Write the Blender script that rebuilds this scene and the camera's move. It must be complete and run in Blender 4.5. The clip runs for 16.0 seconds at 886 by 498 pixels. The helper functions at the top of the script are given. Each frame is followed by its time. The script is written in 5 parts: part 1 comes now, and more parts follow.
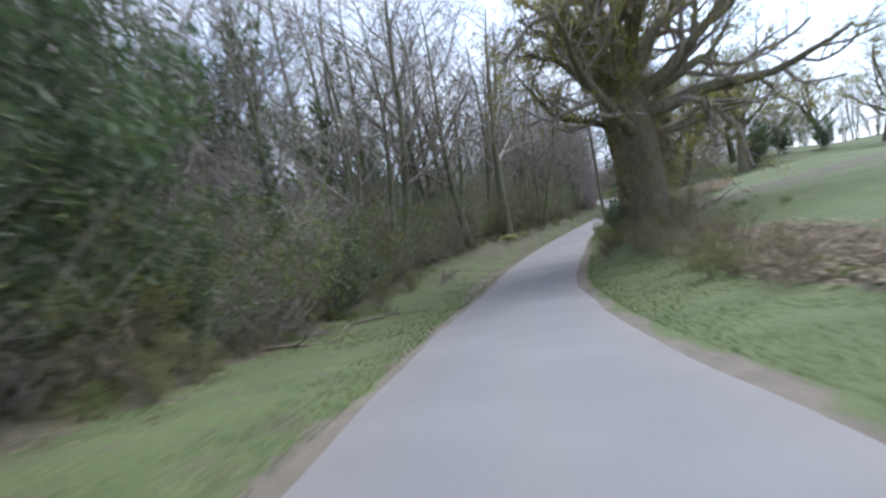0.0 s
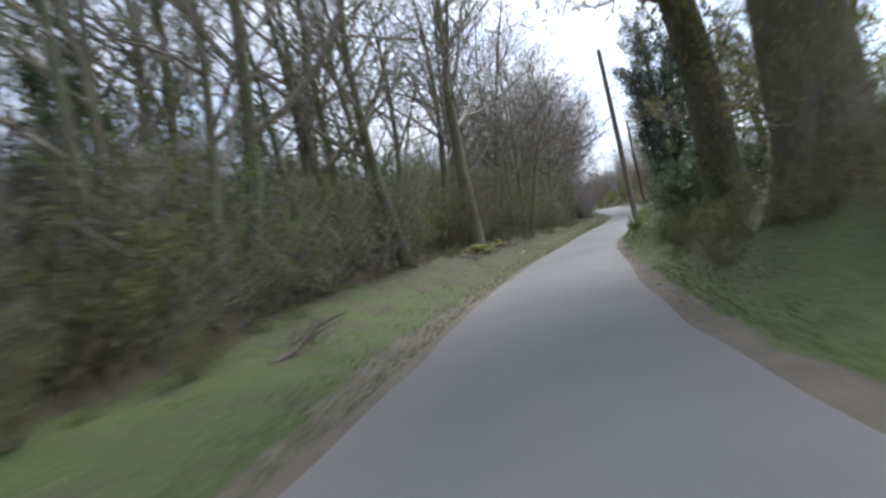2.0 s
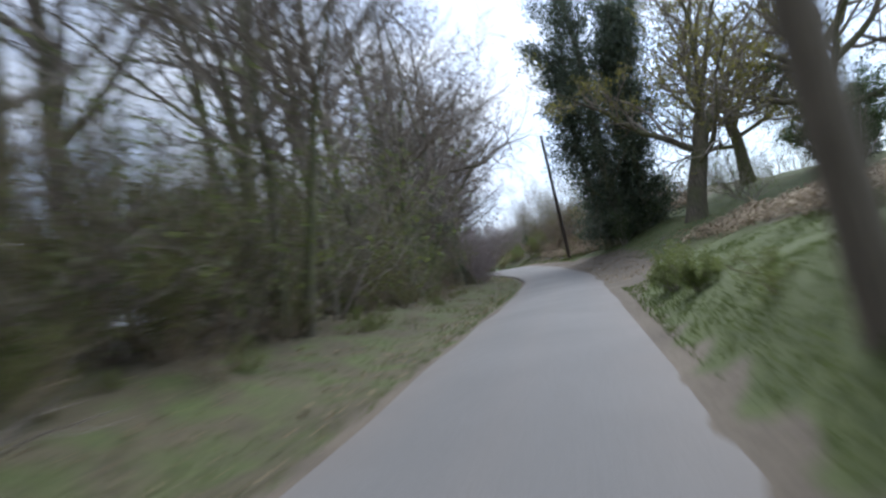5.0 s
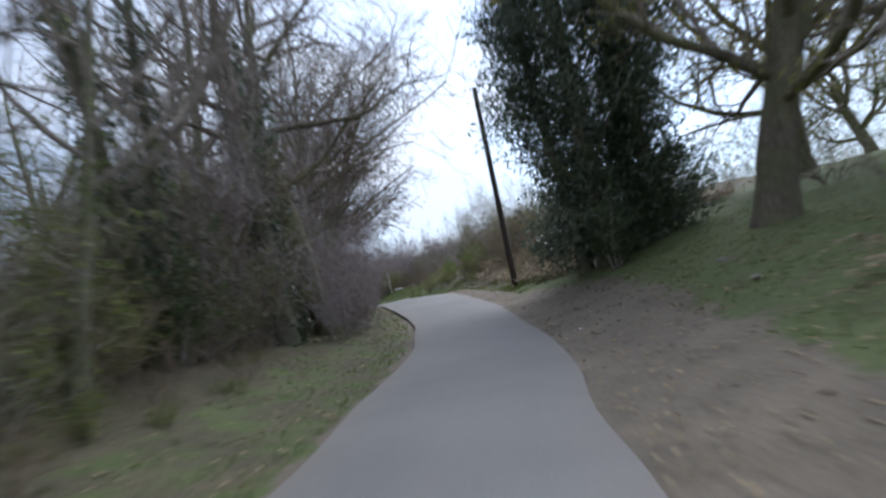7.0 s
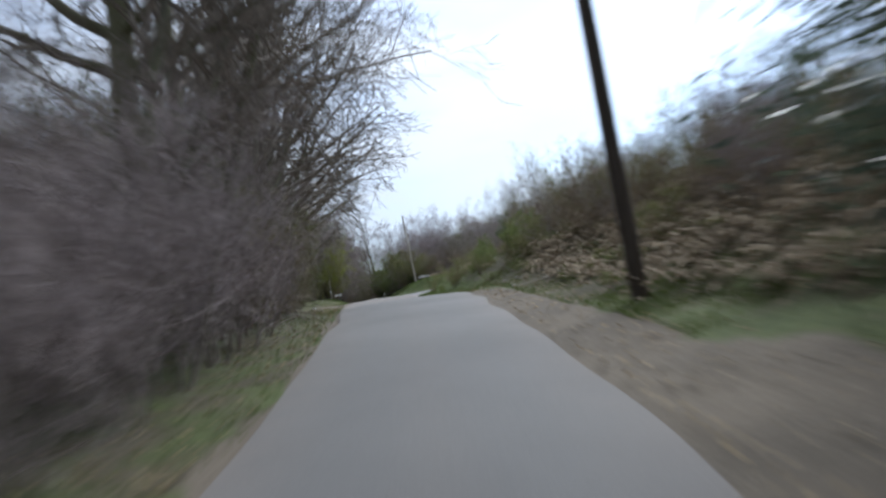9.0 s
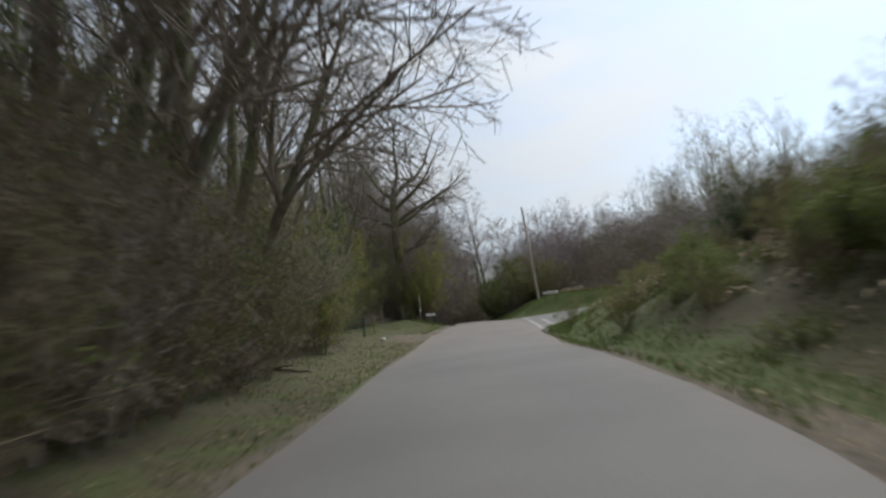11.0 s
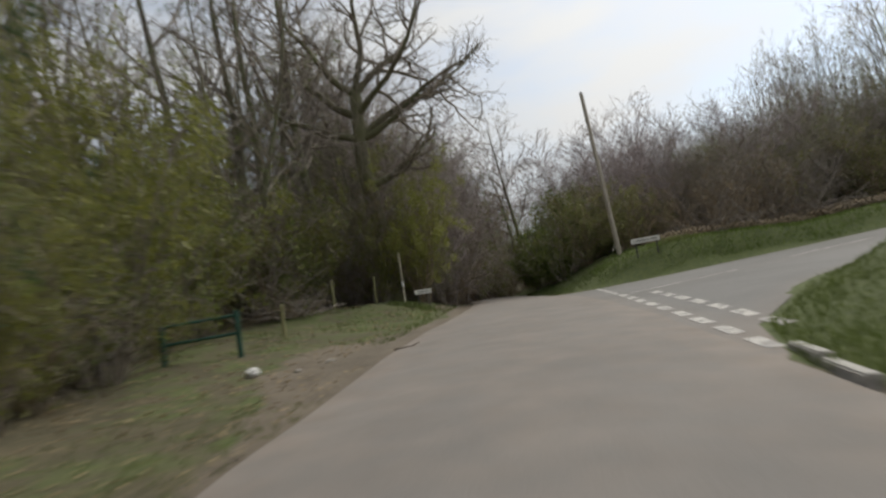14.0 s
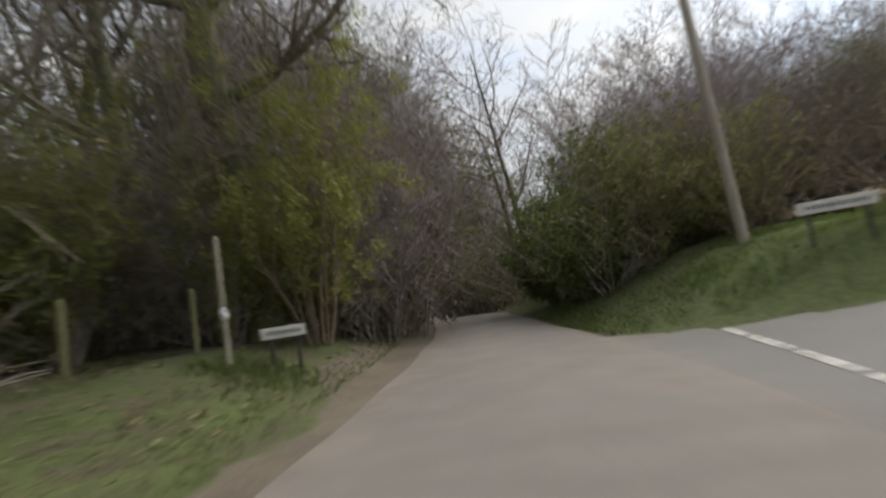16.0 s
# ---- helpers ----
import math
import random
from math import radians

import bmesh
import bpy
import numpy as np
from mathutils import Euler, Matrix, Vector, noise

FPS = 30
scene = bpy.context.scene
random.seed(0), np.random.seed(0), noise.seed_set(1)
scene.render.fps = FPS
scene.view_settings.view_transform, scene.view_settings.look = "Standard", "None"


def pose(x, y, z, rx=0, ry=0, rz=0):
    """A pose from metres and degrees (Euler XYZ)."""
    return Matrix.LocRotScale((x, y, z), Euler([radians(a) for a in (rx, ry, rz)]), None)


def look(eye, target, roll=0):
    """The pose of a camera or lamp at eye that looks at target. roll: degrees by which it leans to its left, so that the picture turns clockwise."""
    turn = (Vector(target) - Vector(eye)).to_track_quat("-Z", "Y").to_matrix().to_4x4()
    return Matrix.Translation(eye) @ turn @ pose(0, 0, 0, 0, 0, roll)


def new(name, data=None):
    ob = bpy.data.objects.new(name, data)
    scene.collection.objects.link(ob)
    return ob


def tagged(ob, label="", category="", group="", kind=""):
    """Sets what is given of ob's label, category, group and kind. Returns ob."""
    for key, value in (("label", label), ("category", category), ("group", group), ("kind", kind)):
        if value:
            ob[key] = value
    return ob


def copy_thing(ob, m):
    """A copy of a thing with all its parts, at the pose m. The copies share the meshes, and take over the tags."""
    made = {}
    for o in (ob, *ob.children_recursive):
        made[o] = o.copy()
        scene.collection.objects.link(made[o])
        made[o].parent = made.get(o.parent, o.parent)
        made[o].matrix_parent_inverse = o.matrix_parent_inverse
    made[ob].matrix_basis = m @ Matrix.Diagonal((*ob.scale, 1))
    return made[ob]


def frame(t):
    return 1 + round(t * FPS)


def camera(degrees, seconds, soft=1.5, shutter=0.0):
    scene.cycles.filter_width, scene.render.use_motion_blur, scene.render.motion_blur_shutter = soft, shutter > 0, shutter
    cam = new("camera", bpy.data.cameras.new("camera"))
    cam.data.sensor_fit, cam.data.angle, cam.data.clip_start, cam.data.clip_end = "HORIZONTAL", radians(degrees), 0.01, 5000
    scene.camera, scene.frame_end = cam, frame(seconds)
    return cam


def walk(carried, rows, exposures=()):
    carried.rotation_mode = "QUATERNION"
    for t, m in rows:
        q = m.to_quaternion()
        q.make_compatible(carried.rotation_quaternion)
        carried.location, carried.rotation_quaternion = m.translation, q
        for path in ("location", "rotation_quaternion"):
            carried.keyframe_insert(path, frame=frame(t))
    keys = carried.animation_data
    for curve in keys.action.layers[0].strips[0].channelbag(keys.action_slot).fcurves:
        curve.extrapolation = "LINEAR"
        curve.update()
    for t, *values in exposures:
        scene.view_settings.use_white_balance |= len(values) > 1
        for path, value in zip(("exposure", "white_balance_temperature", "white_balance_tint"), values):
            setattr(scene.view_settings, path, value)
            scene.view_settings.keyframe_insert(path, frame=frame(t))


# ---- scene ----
cam = camera(73.2, 16.0, soft=2.4, shutter=0.9)
PATH = [
    (0.0, pose(0.000, 0.000, 1.220, 89.35, 9.79, 0.14)),
    (0.5, pose(0.382, 4.119, 0.937, 89.70, 10.30, 0.04)),
    (1.0, pose(0.815, 8.228, 0.672, 90.16, 10.51, -0.16)),
    (1.5, pose(1.400, 12.372, 0.468, 90.57, 11.35, -0.87)),
    (2.0, pose(2.008, 16.499, 0.295, 91.86, 11.68, -1.97)),
    (2.5, pose(2.838, 20.482, 0.274, 93.08, 11.76, -3.53)),
    (3.0, pose(3.772, 24.196, 0.409, 94.46, 12.31, -5.56)),
    (3.5, pose(4.841, 27.771, 0.468, 95.97, 12.94, -7.05)),
    (3.7, pose(5.226, 29.148, 0.529, 96.41, 12.60, -7.53)),
    (4.0, pose(5.846, 31.190, 0.605, 96.15, 11.98, -8.60)),
    (4.2, pose(6.285, 32.564, 0.654, 96.12, 11.93, -9.15)),
    (6.3, pose(13.043, 47.620, 1.875, 96.35, 11.04, -15.66)),
    (6.5, pose(13.608, 48.769, 1.963, 96.69, 10.87, -16.01)),
    (7.0, pose(14.910, 51.711, 2.108, 96.21, 11.17, -16.38)),
    (7.5, pose(16.135, 54.729, 2.140, 95.03, 11.26, -16.10)),
    (8.0, pose(17.339, 57.585, 2.239, 94.52, 10.66, -15.35)),
    (8.2, pose(17.813, 58.762, 2.306, 94.67, 10.57, -14.88)),
    (10.3, pose(21.753, 75.605, 3.966, 96.72, 7.39, -4.67)),
    (10.5, pose(21.898, 76.770, 4.035, 96.99, 7.64, -3.20)),
    (11.0, pose(22.208, 79.625, 4.218, 97.74, 6.45, -0.66)),
    (11.5, pose(22.507, 82.690, 4.428, 97.44, 6.82, 1.44)),
    (12.0, pose(22.677, 85.607, 4.542, 96.60, 7.61, 3.19)),
    (12.5, pose(22.779, 88.541, 4.629, 95.86, 7.70, 4.09)),
    (13.0, pose(22.934, 91.347, 4.695, 95.56, 7.85, 4.04)),
    (13.5, pose(23.201, 94.201, 4.715, 95.32, 8.79, 3.46)),
    (14.0, pose(23.495, 97.064, 4.726, 95.28, 8.93, 2.62)),
    (14.5, pose(23.817, 100.059, 4.828, 95.16, 8.78, 2.05)),
    (15.0, pose(24.109, 103.039, 5.054, 95.18, 8.56, 2.14)),
    (15.5, pose(24.355, 106.123, 5.241, 95.25, 9.24, 2.43)),
    (16.0, pose(24.486, 109.202, 5.390, 94.51, 8.84, 2.26)),
]
walk(cam, PATH, exposures=[(0.0, 1.08, 5600, 12), (1.2, 1.14, 5800, 13), (2.5, 0.86, 5900, 8), (4.0, 0.72, 5800, 10), (7.0, 0.65, 5700, 10), (8.2, 0.65, 5700, 9), (10.5, 0.27, 6250, 6), (12.0, 0.12, 6700, 8),
                            (13.5, 0.15, 6900, 7), (14.5, 0.25, 7000, 8), (16.0, 0.35, 6900, 8)])

# ---- daylight: bright broken overcast ----
world = bpy.data.worlds.new("overcast_sky")
scene.world = world
world.use_nodes = True
wt = world.node_tree
wt.nodes.clear()
w_out = wt.nodes.new("ShaderNodeOutputWorld")
w_bg = wt.nodes.new("ShaderNodeBackground")
w_sky = wt.nodes.new("ShaderNodeTexSky")
w_sky.sky_type = "NISHITA"
w_sky.sun_disc = False
w_sky.sun_elevation = radians(52)
w_sky.sun_rotation = radians(49)
w_gain = wt.nodes.new("ShaderNodeVectorMath")
w_gain.operation = "SCALE"
w_gain.inputs[3].default_value = 0.13
w_tc = wt.nodes.new("ShaderNodeTexCoord")
w_map = wt.nodes.new("ShaderNodeMapping")
w_map.inputs["Scale"].default_value = (1.0, 1.0, 3.0)
w_noise = wt.nodes.new("ShaderNodeTexNoise")
w_noise.inputs["Scale"].default_value = 2.2
w_noise.inputs["Detail"].default_value = 6.0
w_ramp = wt.nodes.new("ShaderNodeValToRGB")
w_ramp.color_ramp.elements[0].position, w_ramp.color_ramp.elements[1].position = 0.34, 0.60
w_ramp.color_ramp.elements[0].color = (0.35, 0.35, 0.35, 1)
w_ramp.color_ramp.elements[1].color = (1, 1, 1, 1)
w_cloud = wt.nodes.new("ShaderNodeMix")
w_cloud.data_type = "RGBA"
w_cloud.inputs["B"].default_value = (0.61, 0.63, 0.675, 1)
wt.links.new(w_sky.outputs[0], w_gain.inputs[0])
wt.links.new(w_tc.outputs["Generated"], w_map.inputs["Vector"])
wt.links.new(w_map.outputs[0], w_noise.inputs["Vector"])
wt.links.new(w_noise.outputs["Fac"], w_ramp.inputs[0])
wt.links.new(w_ramp.outputs[0], w_cloud.inputs["Factor"])
wt.links.new(w_gain.outputs[0], w_cloud.inputs["A"])
# the veiled sun brightens the cloud round it
w_dot = wt.nodes.new("ShaderNodeVectorMath")
w_dot.operation = "DOT_PRODUCT"
w_dot.inputs[1].default_value = Vector((0.6, 0.8, 0.85)).normalized()
wt.links.new(w_tc.outputs["Generated"], w_dot.inputs[0])
w_halo = wt.nodes.new("ShaderNodeMapRange")
w_halo.interpolation_type = "SMOOTHSTEP"
w_halo.inputs["From Min"].default_value, w_halo.inputs["From Max"].default_value = 0.7, 1.0
w_halo.inputs["To Min"].default_value, w_halo.inputs["To Max"].default_value = 0.92, 1.35
wt.links.new(w_dot.outputs["Value"], w_halo.inputs[0])
w_lit = wt.nodes.new("ShaderNodeVectorMath")
w_lit.operation = "SCALE"
wt.links.new(w_cloud.outputs["Result"], w_lit.inputs[0])
wt.links.new(w_halo.outputs[0], w_lit.inputs[3])
wt.links.new(w_lit.outputs[0], w_bg.inputs["Color"])
w_bg.inputs["Strength"].default_value = 1.0
wt.links.new(w_bg.outputs[0], w_out.inputs[0])

sun = new("sun", bpy.data.lights.new("sun", "SUN"))
sun.data.energy, sun.data.angle, sun.data.color = 2.0, radians(40), (1.0, 0.96, 0.9)
sun.matrix_world = look((80, 90, 118), (10, 30, 0))


# ---- materials ----
def mat(name, build, rough=0.8, bump=0.0):
    """A node material; build(nodes, links) returns the colour socket and, if any, a height socket."""
    m = bpy.data.materials.new(name)
    m.use_nodes = True
    nt = m.node_tree
    b = nt.nodes["Principled BSDF"]
    b.inputs["Roughness"].default_value = rough
    colour, height = build(nt)
    nt.links.new(colour, b.inputs["Base Color"])
    if height is not None and bump:
        n = nt.nodes.new("ShaderNodeBump")
        n.inputs["Strength"].default_value = min(1.0, bump * 8)
        n.inputs["Distance"].default_value = bump
        nt.links.new(height, n.inputs["Height"])
        nt.links.new(n.outputs[0], b.inputs["Normal"])
    return m


def noise_of(nt, scale, detail=4.0, vec=None, stretch=None):
    n = nt.nodes.new("ShaderNodeTexNoise")
    n.inputs["Scale"].default_value, n.inputs["Detail"].default_value = scale, detail
    tc = nt.nodes.new("ShaderNodeTexCoord")
    src = tc.outputs["Object"]
    if stretch:
        mp = nt.nodes.new("ShaderNodeMapping")
        mp.inputs["Scale"].default_value = stretch
        nt.links.new(src, mp.inputs[0])
        src = mp.outputs[0]
    nt.links.new(src, n.inputs["Vector"])
    return n.outputs["Fac"]


def ramp(nt, fac, stops):
    r = nt.nodes.new("ShaderNodeValToRGB")
    e = r.color_ramp.elements
    while len(e) < len(stops):
        e.new(0.5)
    for i, (p, c) in enumerate(stops):
        e[i].position, e[i].color = p, (*c, 1)
    nt.links.new(fac, r.inputs[0])
    return r.outputs[0]


def mix(nt, fac, a, b, mode="MIX"):
    m = nt.nodes.new("ShaderNodeMix")
    m.data_type, m.blend_type = "RGBA", mode
    for key, v in (("Factor", fac), ("A", a), ("B", b)):
        if isinstance(v, (tuple, float, int)):
            m.inputs[key].default_value = (*v, 1) if isinstance(v, tuple) else v
        else:
            nt.links.new(v, m.inputs[key])
    return m.outputs["Result"]


def two_tone(dark, light, scale, fine, stretch=None):
    def build(nt):
        big = ramp(nt, noise_of(nt, scale, 5, stretch=stretch), [(0.35, dark), (0.65, light)])
        f = noise_of(nt, fine, 4, stretch=stretch)
        return mix(nt, 0.45, big, ramp(nt, f, [(0.3, tuple(c * 0.5 for c in dark)), (0.7, tuple(min(1, c * 1.35) for c in light))])), f
    return build


def leafy(dark, light, rough=0.55, thin=0.35):
    """Leaf colour that varies from leaf to leaf, with some light let through."""
    m = bpy.data.materials.new("leaf")
    m.use_nodes = True
    nt = m.node_tree
    b = nt.nodes["Principled BSDF"]
    g = nt.nodes.new("ShaderNodeNewGeometry")
    col = ramp(nt, g.outputs["Random Per Island"], [(0.0, dark), (1.0, light)])
    nt.links.new(col, b.inputs["Base Color"])
    b.inputs["Roughness"].default_value = rough
    tr = nt.nodes.new("ShaderNodeBsdfTranslucent")
    nt.links.new(col, tr.inputs[0])
    ms = nt.nodes.new("ShaderNodeMixShader")
    ms.inputs[0].default_value = thin
    nt.links.new(b.outputs[0], ms.inputs[1])
    nt.links.new(tr.outputs[0], ms.inputs[2])
    nt.links.new(ms.outputs[0], nt.nodes["Material Output"].inputs[0])
    return m


def bark_build(dark, light, moss):
    def build(nt):
        c, f = two_tone(dark, light, 1.3, 14, (1, 1, 0.22))(nt)
        k = ramp(nt, noise_of(nt, 0.7, 3), [(0.36, (0, 0, 0)), (0.62, (0.8, 0.8, 0.8))])
        return mix(nt, k, c, moss), f
    return build


BARK = mat("bark", bark_build((0.0862, 0.0759, 0.0598), (0.218, 0.193, 0.152), (0.132, 0.147, 0.0667)), 0.9, 0.03)
BARK_OAK = mat("oak_bark", bark_build((0.0562, 0.0462, 0.035), (0.206, 0.173, 0.131), (0.131, 0.135, 0.0625)), 0.92, 0.09)
TWIG = mat("twig", two_tone((0.166, 0.142, 0.123), (0.37, 0.322, 0.281), 0.8, 6), 0.85)
TWIG_PALE = mat("pale_twig", two_tone((0.18, 0.155, 0.125), (0.36, 0.315, 0.255), 0.8, 6), 0.85)
TWIG_BROWN = mat("brown_twig", two_tone((0.14, 0.108, 0.074), (0.305, 0.24, 0.164), 0.8, 6), 0.85)
TWIG_DARK = mat("dark_twig", two_tone((0.13, 0.109, 0.0881), (0.311, 0.266, 0.22), 0.8, 6), 0.88)
TWIG_PURPLE = mat("purple_twig", two_tone((0.23, 0.19, 0.185), (0.45, 0.385, 0.375), 0.8, 6), 0.88)
LEAF_SPRING = leafy((0.17, 0.16, 0.035), (0.38, 0.35, 0.1), 0.55, 0.55)
LEAF_GREEN = leafy((0.10, 0.14, 0.04), (0.25, 0.28, 0.09), 0.55, 0.5)
LEAF_OLIVE = leafy((0.115, 0.125, 0.045), (0.27, 0.27, 0.105), 0.6, 0.5)
LEAF_YELLOW = leafy((0.14, 0.155, 0.035), (0.3, 0.305, 0.075), 0.6, 0.45)
LEAF_LIME = leafy((0.2, 0.215, 0.048), (0.36, 0.375, 0.105), 0.6, 0.5)
LEAF_IVY = leafy((0.045, 0.065, 0.042), (0.15, 0.185, 0.12), 0.28, 0.35)
LEAF_HOLLY = leafy((0.05, 0.08, 0.036), (0.13, 0.175, 0.072), 0.55, 0.4)
LEAF_DEAD = leafy((0.15, 0.11, 0.06), (0.36, 0.275, 0.16), 0.85, 0.2)
LEAF_BRACKEN = leafy((0.17, 0.125, 0.08), (0.40, 0.33, 0.23), 0.9, 0.25)
BLADE = leafy((0.085, 0.118, 0.034), (0.155, 0.192, 0.062), 0.75, 0.45)
BLADE_LUSH = leafy((0.11, 0.165, 0.036), (0.2, 0.265, 0.072), 0.75, 0.45)
POLE_WOOD = mat("weathered_pole_wood", two_tone((0.10, 0.085, 0.065), (0.26, 0.22, 0.175), 1.5, 20, (4, 4, 0.15)), 0.85, 0.01)
POLE_PALE = mat("pale_pole_wood", two_tone((0.27, 0.235, 0.19), (0.5, 0.45, 0.375), 1.5, 20, (4, 4, 0.15)), 0.85, 0.01)
POLE_DARK = mat("dark_pole_wood", two_tone((0.035, 0.028, 0.022), (0.09, 0.07, 0.055), 1.5, 20, (4, 4, 0.15)), 0.85, 0.01)
SIGN_WHITE = mat("sign_white", two_tone((0.66, 0.64, 0.56), (0.82, 0.8, 0.74), 3, 40), 0.5)
INK = mat("sign_black", two_tone((0.05, 0.05, 0.05), (0.12, 0.12, 0.12), 3, 40), 0.5)
POST_DARK = mat("dark_post_paint", two_tone((0.03, 0.03, 0.028), (0.07, 0.065, 0.06), 4, 40), 0.6)
METAL = mat("galvanised_metal", two_tone((0.25, 0.26, 0.27), (0.42, 0.43, 0.44), 4, 30), 0.45)
PLASTIC_WHITE = mat("white_plastic", two_tone((0.68, 0.68, 0.66), (0.85, 0.85, 0.83), 5, 30), 0.45)
STAKE_WOOD = mat("pale_stake_wood", two_tone((0.30, 0.27, 0.2), (0.52, 0.48, 0.38), 2, 18, (5, 5, 0.3)), 0.8)
POST_MOSS = mat("mossy_post_wood", two_tone((0.16, 0.16, 0.07), (0.33, 0.31, 0.16), 2, 18, (5, 5, 0.3)), 0.85)
GREEN_PAINT = mat("green_gate_paint", two_tone((0.012, 0.06, 0.045), (0.025, 0.10, 0.075), 3, 30), 0.5)
LOG_BARK = mat("rotten_log", two_tone((0.07, 0.055, 0.04), (0.19, 0.155, 0.115), 3, 22), 0.9, 0.01)
CUT_WOOD = mat("cut_wood", two_tone((0.30, 0.22, 0.13), (0.48, 0.38, 0.25), 6, 40), 0.8)
MOSS = mat("bright_moss", two_tone((0.10, 0.115, 0.02), (0.25, 0.26, 0.05), 2.5, 30), 0.95, 0.02)
KERB = mat("worn_kerb_stone", two_tone((0.3, 0.29, 0.27), (0.5, 0.48, 0.45), 3, 25), 0.85, 0.005)
ROCK = mat("pale_rubble", two_tone((0.22, 0.2, 0.17), (0.42, 0.39, 0.34), 4, 25), 0.9, 0.01)


def asphalt_build(nt):
    big = ramp(nt, noise_of(nt, 0.35, 4), [(0.35, (0.140, 0.137, 0.133)), (0.65, (0.19, 0.186, 0.18))])
    chips = ramp(nt, noise_of(nt, 90, 2), [(0.35, (0.085, 0.083, 0.08)), (0.65, (0.25, 0.242, 0.234))])
    c = mix(nt, 0.35, big, chips)
    at = nt.nodes.new("ShaderNodeAttribute")
    at.attribute_name = "grime"
    dirt = ramp(nt, noise_of(nt, 1.6, 6), [(0.3, (0.19, 0.158, 0.133)), (0.7, (0.255, 0.218, 0.188))])
    k = nt.nodes.new("ShaderNodeMath")
    k.operation = "MULTIPLY"
    nt.links.new(at.outputs["Fac"], k.inputs[0])
    nt.links.new(ramp(nt, noise_of(nt, 2.2, 6), [(0.3, (0.5, 0.5, 0.5)), (0.65, (1, 1, 1))]), k.inputs[1])
    return mix(nt, k.outputs[0], c, dirt), noise_of(nt, 120, 2)


ASPHALT = mat("worn_asphalt", asphalt_build, 0.85, 0.004)


def paint_build(nt):
    worn = ramp(nt, noise_of(nt, 7, 6), [(0.40, (0.22, 0.21, 0.2)), (0.55, (0.5, 0.48, 0.45))])
    return worn, noise_of(nt, 60, 2)


ROAD_PAINT = mat("worn_road_paint", paint_build, 0.7, 0.003)


def ground_build(nt):
    """Grass, leaf litter and mud, laid out by the zones stored in the mesh."""
    def zone(name):
        at = nt.nodes.new("ShaderNodeAttribute")
        at.attribute_name = name
        return at.outputs["Fac"]
    grass = ramp(nt, noise_of(nt, 0.5, 6), [(0.3, (0.052, 0.074, 0.021)), (0.7, (0.088, 0.115, 0.035))])
    grass = mix(nt, 0.4, grass, ramp(nt, noise_of(nt, 9, 5), [(0.3, (0.045, 0.06, 0.02)), (0.7, (0.155, 0.172, 0.055))]))
    litter = ramp(nt, noise_of(nt, 0.8, 6), [(0.3, (0.055, 0.056, 0.03)), (0.5, (0.085, 0.08, 0.045)), (0.75, (0.13, 0.114, 0.068))])
    litter = mix(nt, 0.4, litter, ramp(nt, noise_of(nt, 14, 5), [(0.3, (0.03, 0.025, 0.015)), (0.7, (0.155, 0.12, 0.068))]))
    mud = ramp(nt, noise_of(nt, 1.1, 6), [(0.3, (0.085, 0.071, 0.053)), (0.7, (0.18, 0.15, 0.112))])
    mud = mix(nt, 0.35, mud, ramp(nt, noise_of(nt, 25, 4), [(0.3, (0.06, 0.048, 0.035)), (0.7, (0.24, 0.2, 0.15))]))
    def ragged(z):
        s = nt.nodes.new("ShaderNodeMath")
        s.operation = "ADD"
        nt.links.new(z, s.inputs[0])
        n = nt.nodes.new("ShaderNodeMath")
        n.operation = "MULTIPLY_ADD"
        nt.links.new(noise_of(nt, 1.7, 6), n.inputs[0])
        n.inputs[1].default_value, n.inputs[2].default_value = 0.9, -0.45
        nt.links.new(n.outputs[0], s.inputs[1])
        return ramp(nt, s.outputs[0], [(0.40, (0, 0, 0)), (0.60, (1, 1, 1))])
    c = mix(nt, ragged(zone("litter")), grass, litter)
    c = mix(nt, ragged(zone("mud")), c, mud)
    return c, noise_of(nt, 12, 6)


GROUND = mat("verge_ground", ground_build, 0.95, 0.05)

# ---- plan: road edges (y, x), road height (y, z), banks ----
LEFT_EDGE = [(-30, -4.2), (-10, -2.6), (0, -1.8), (9.8, -0.9), (16.4, -0.1), (22.7, 1.3), (30.5, 3.2), (37, 5.6), (43.9, 9.0), (50.2, 12.0), (59.3, 15.9),
             (64, 17.9), (68.9, 19.0), (75, 19.8), (85.5, 20.7), (97, 21.1), (103, 21.7), (109, 22.3), (115, 23.2), (119.4, 23.5), (124, 23.6), (128, 23.4), (160, 20)]
RIGHT_EDGE = [(-30, 0.2), (-10, 1.4), (0, 1.9), (7.9, 2.5), (12.8, 3.1), (20.9, 4.3), (24.6, 5.2), (30.6, 6.9), (34.5, 8.0), (38.5, 9.3), (45, 12.2), (48.4, 13.9),
              (57, 17.8), (61.8, 19.7), (66, 21.0), (71.5, 22.3), (77, 23.3), (83.3, 24.6), (88.8, 25.3), (94.5, 25.5), (102, 26.1), (112, 26.7), (116.5, 26.6),
              (119, 26.3), (122, 25.9), (128, 25.7), (160, 22.3)]
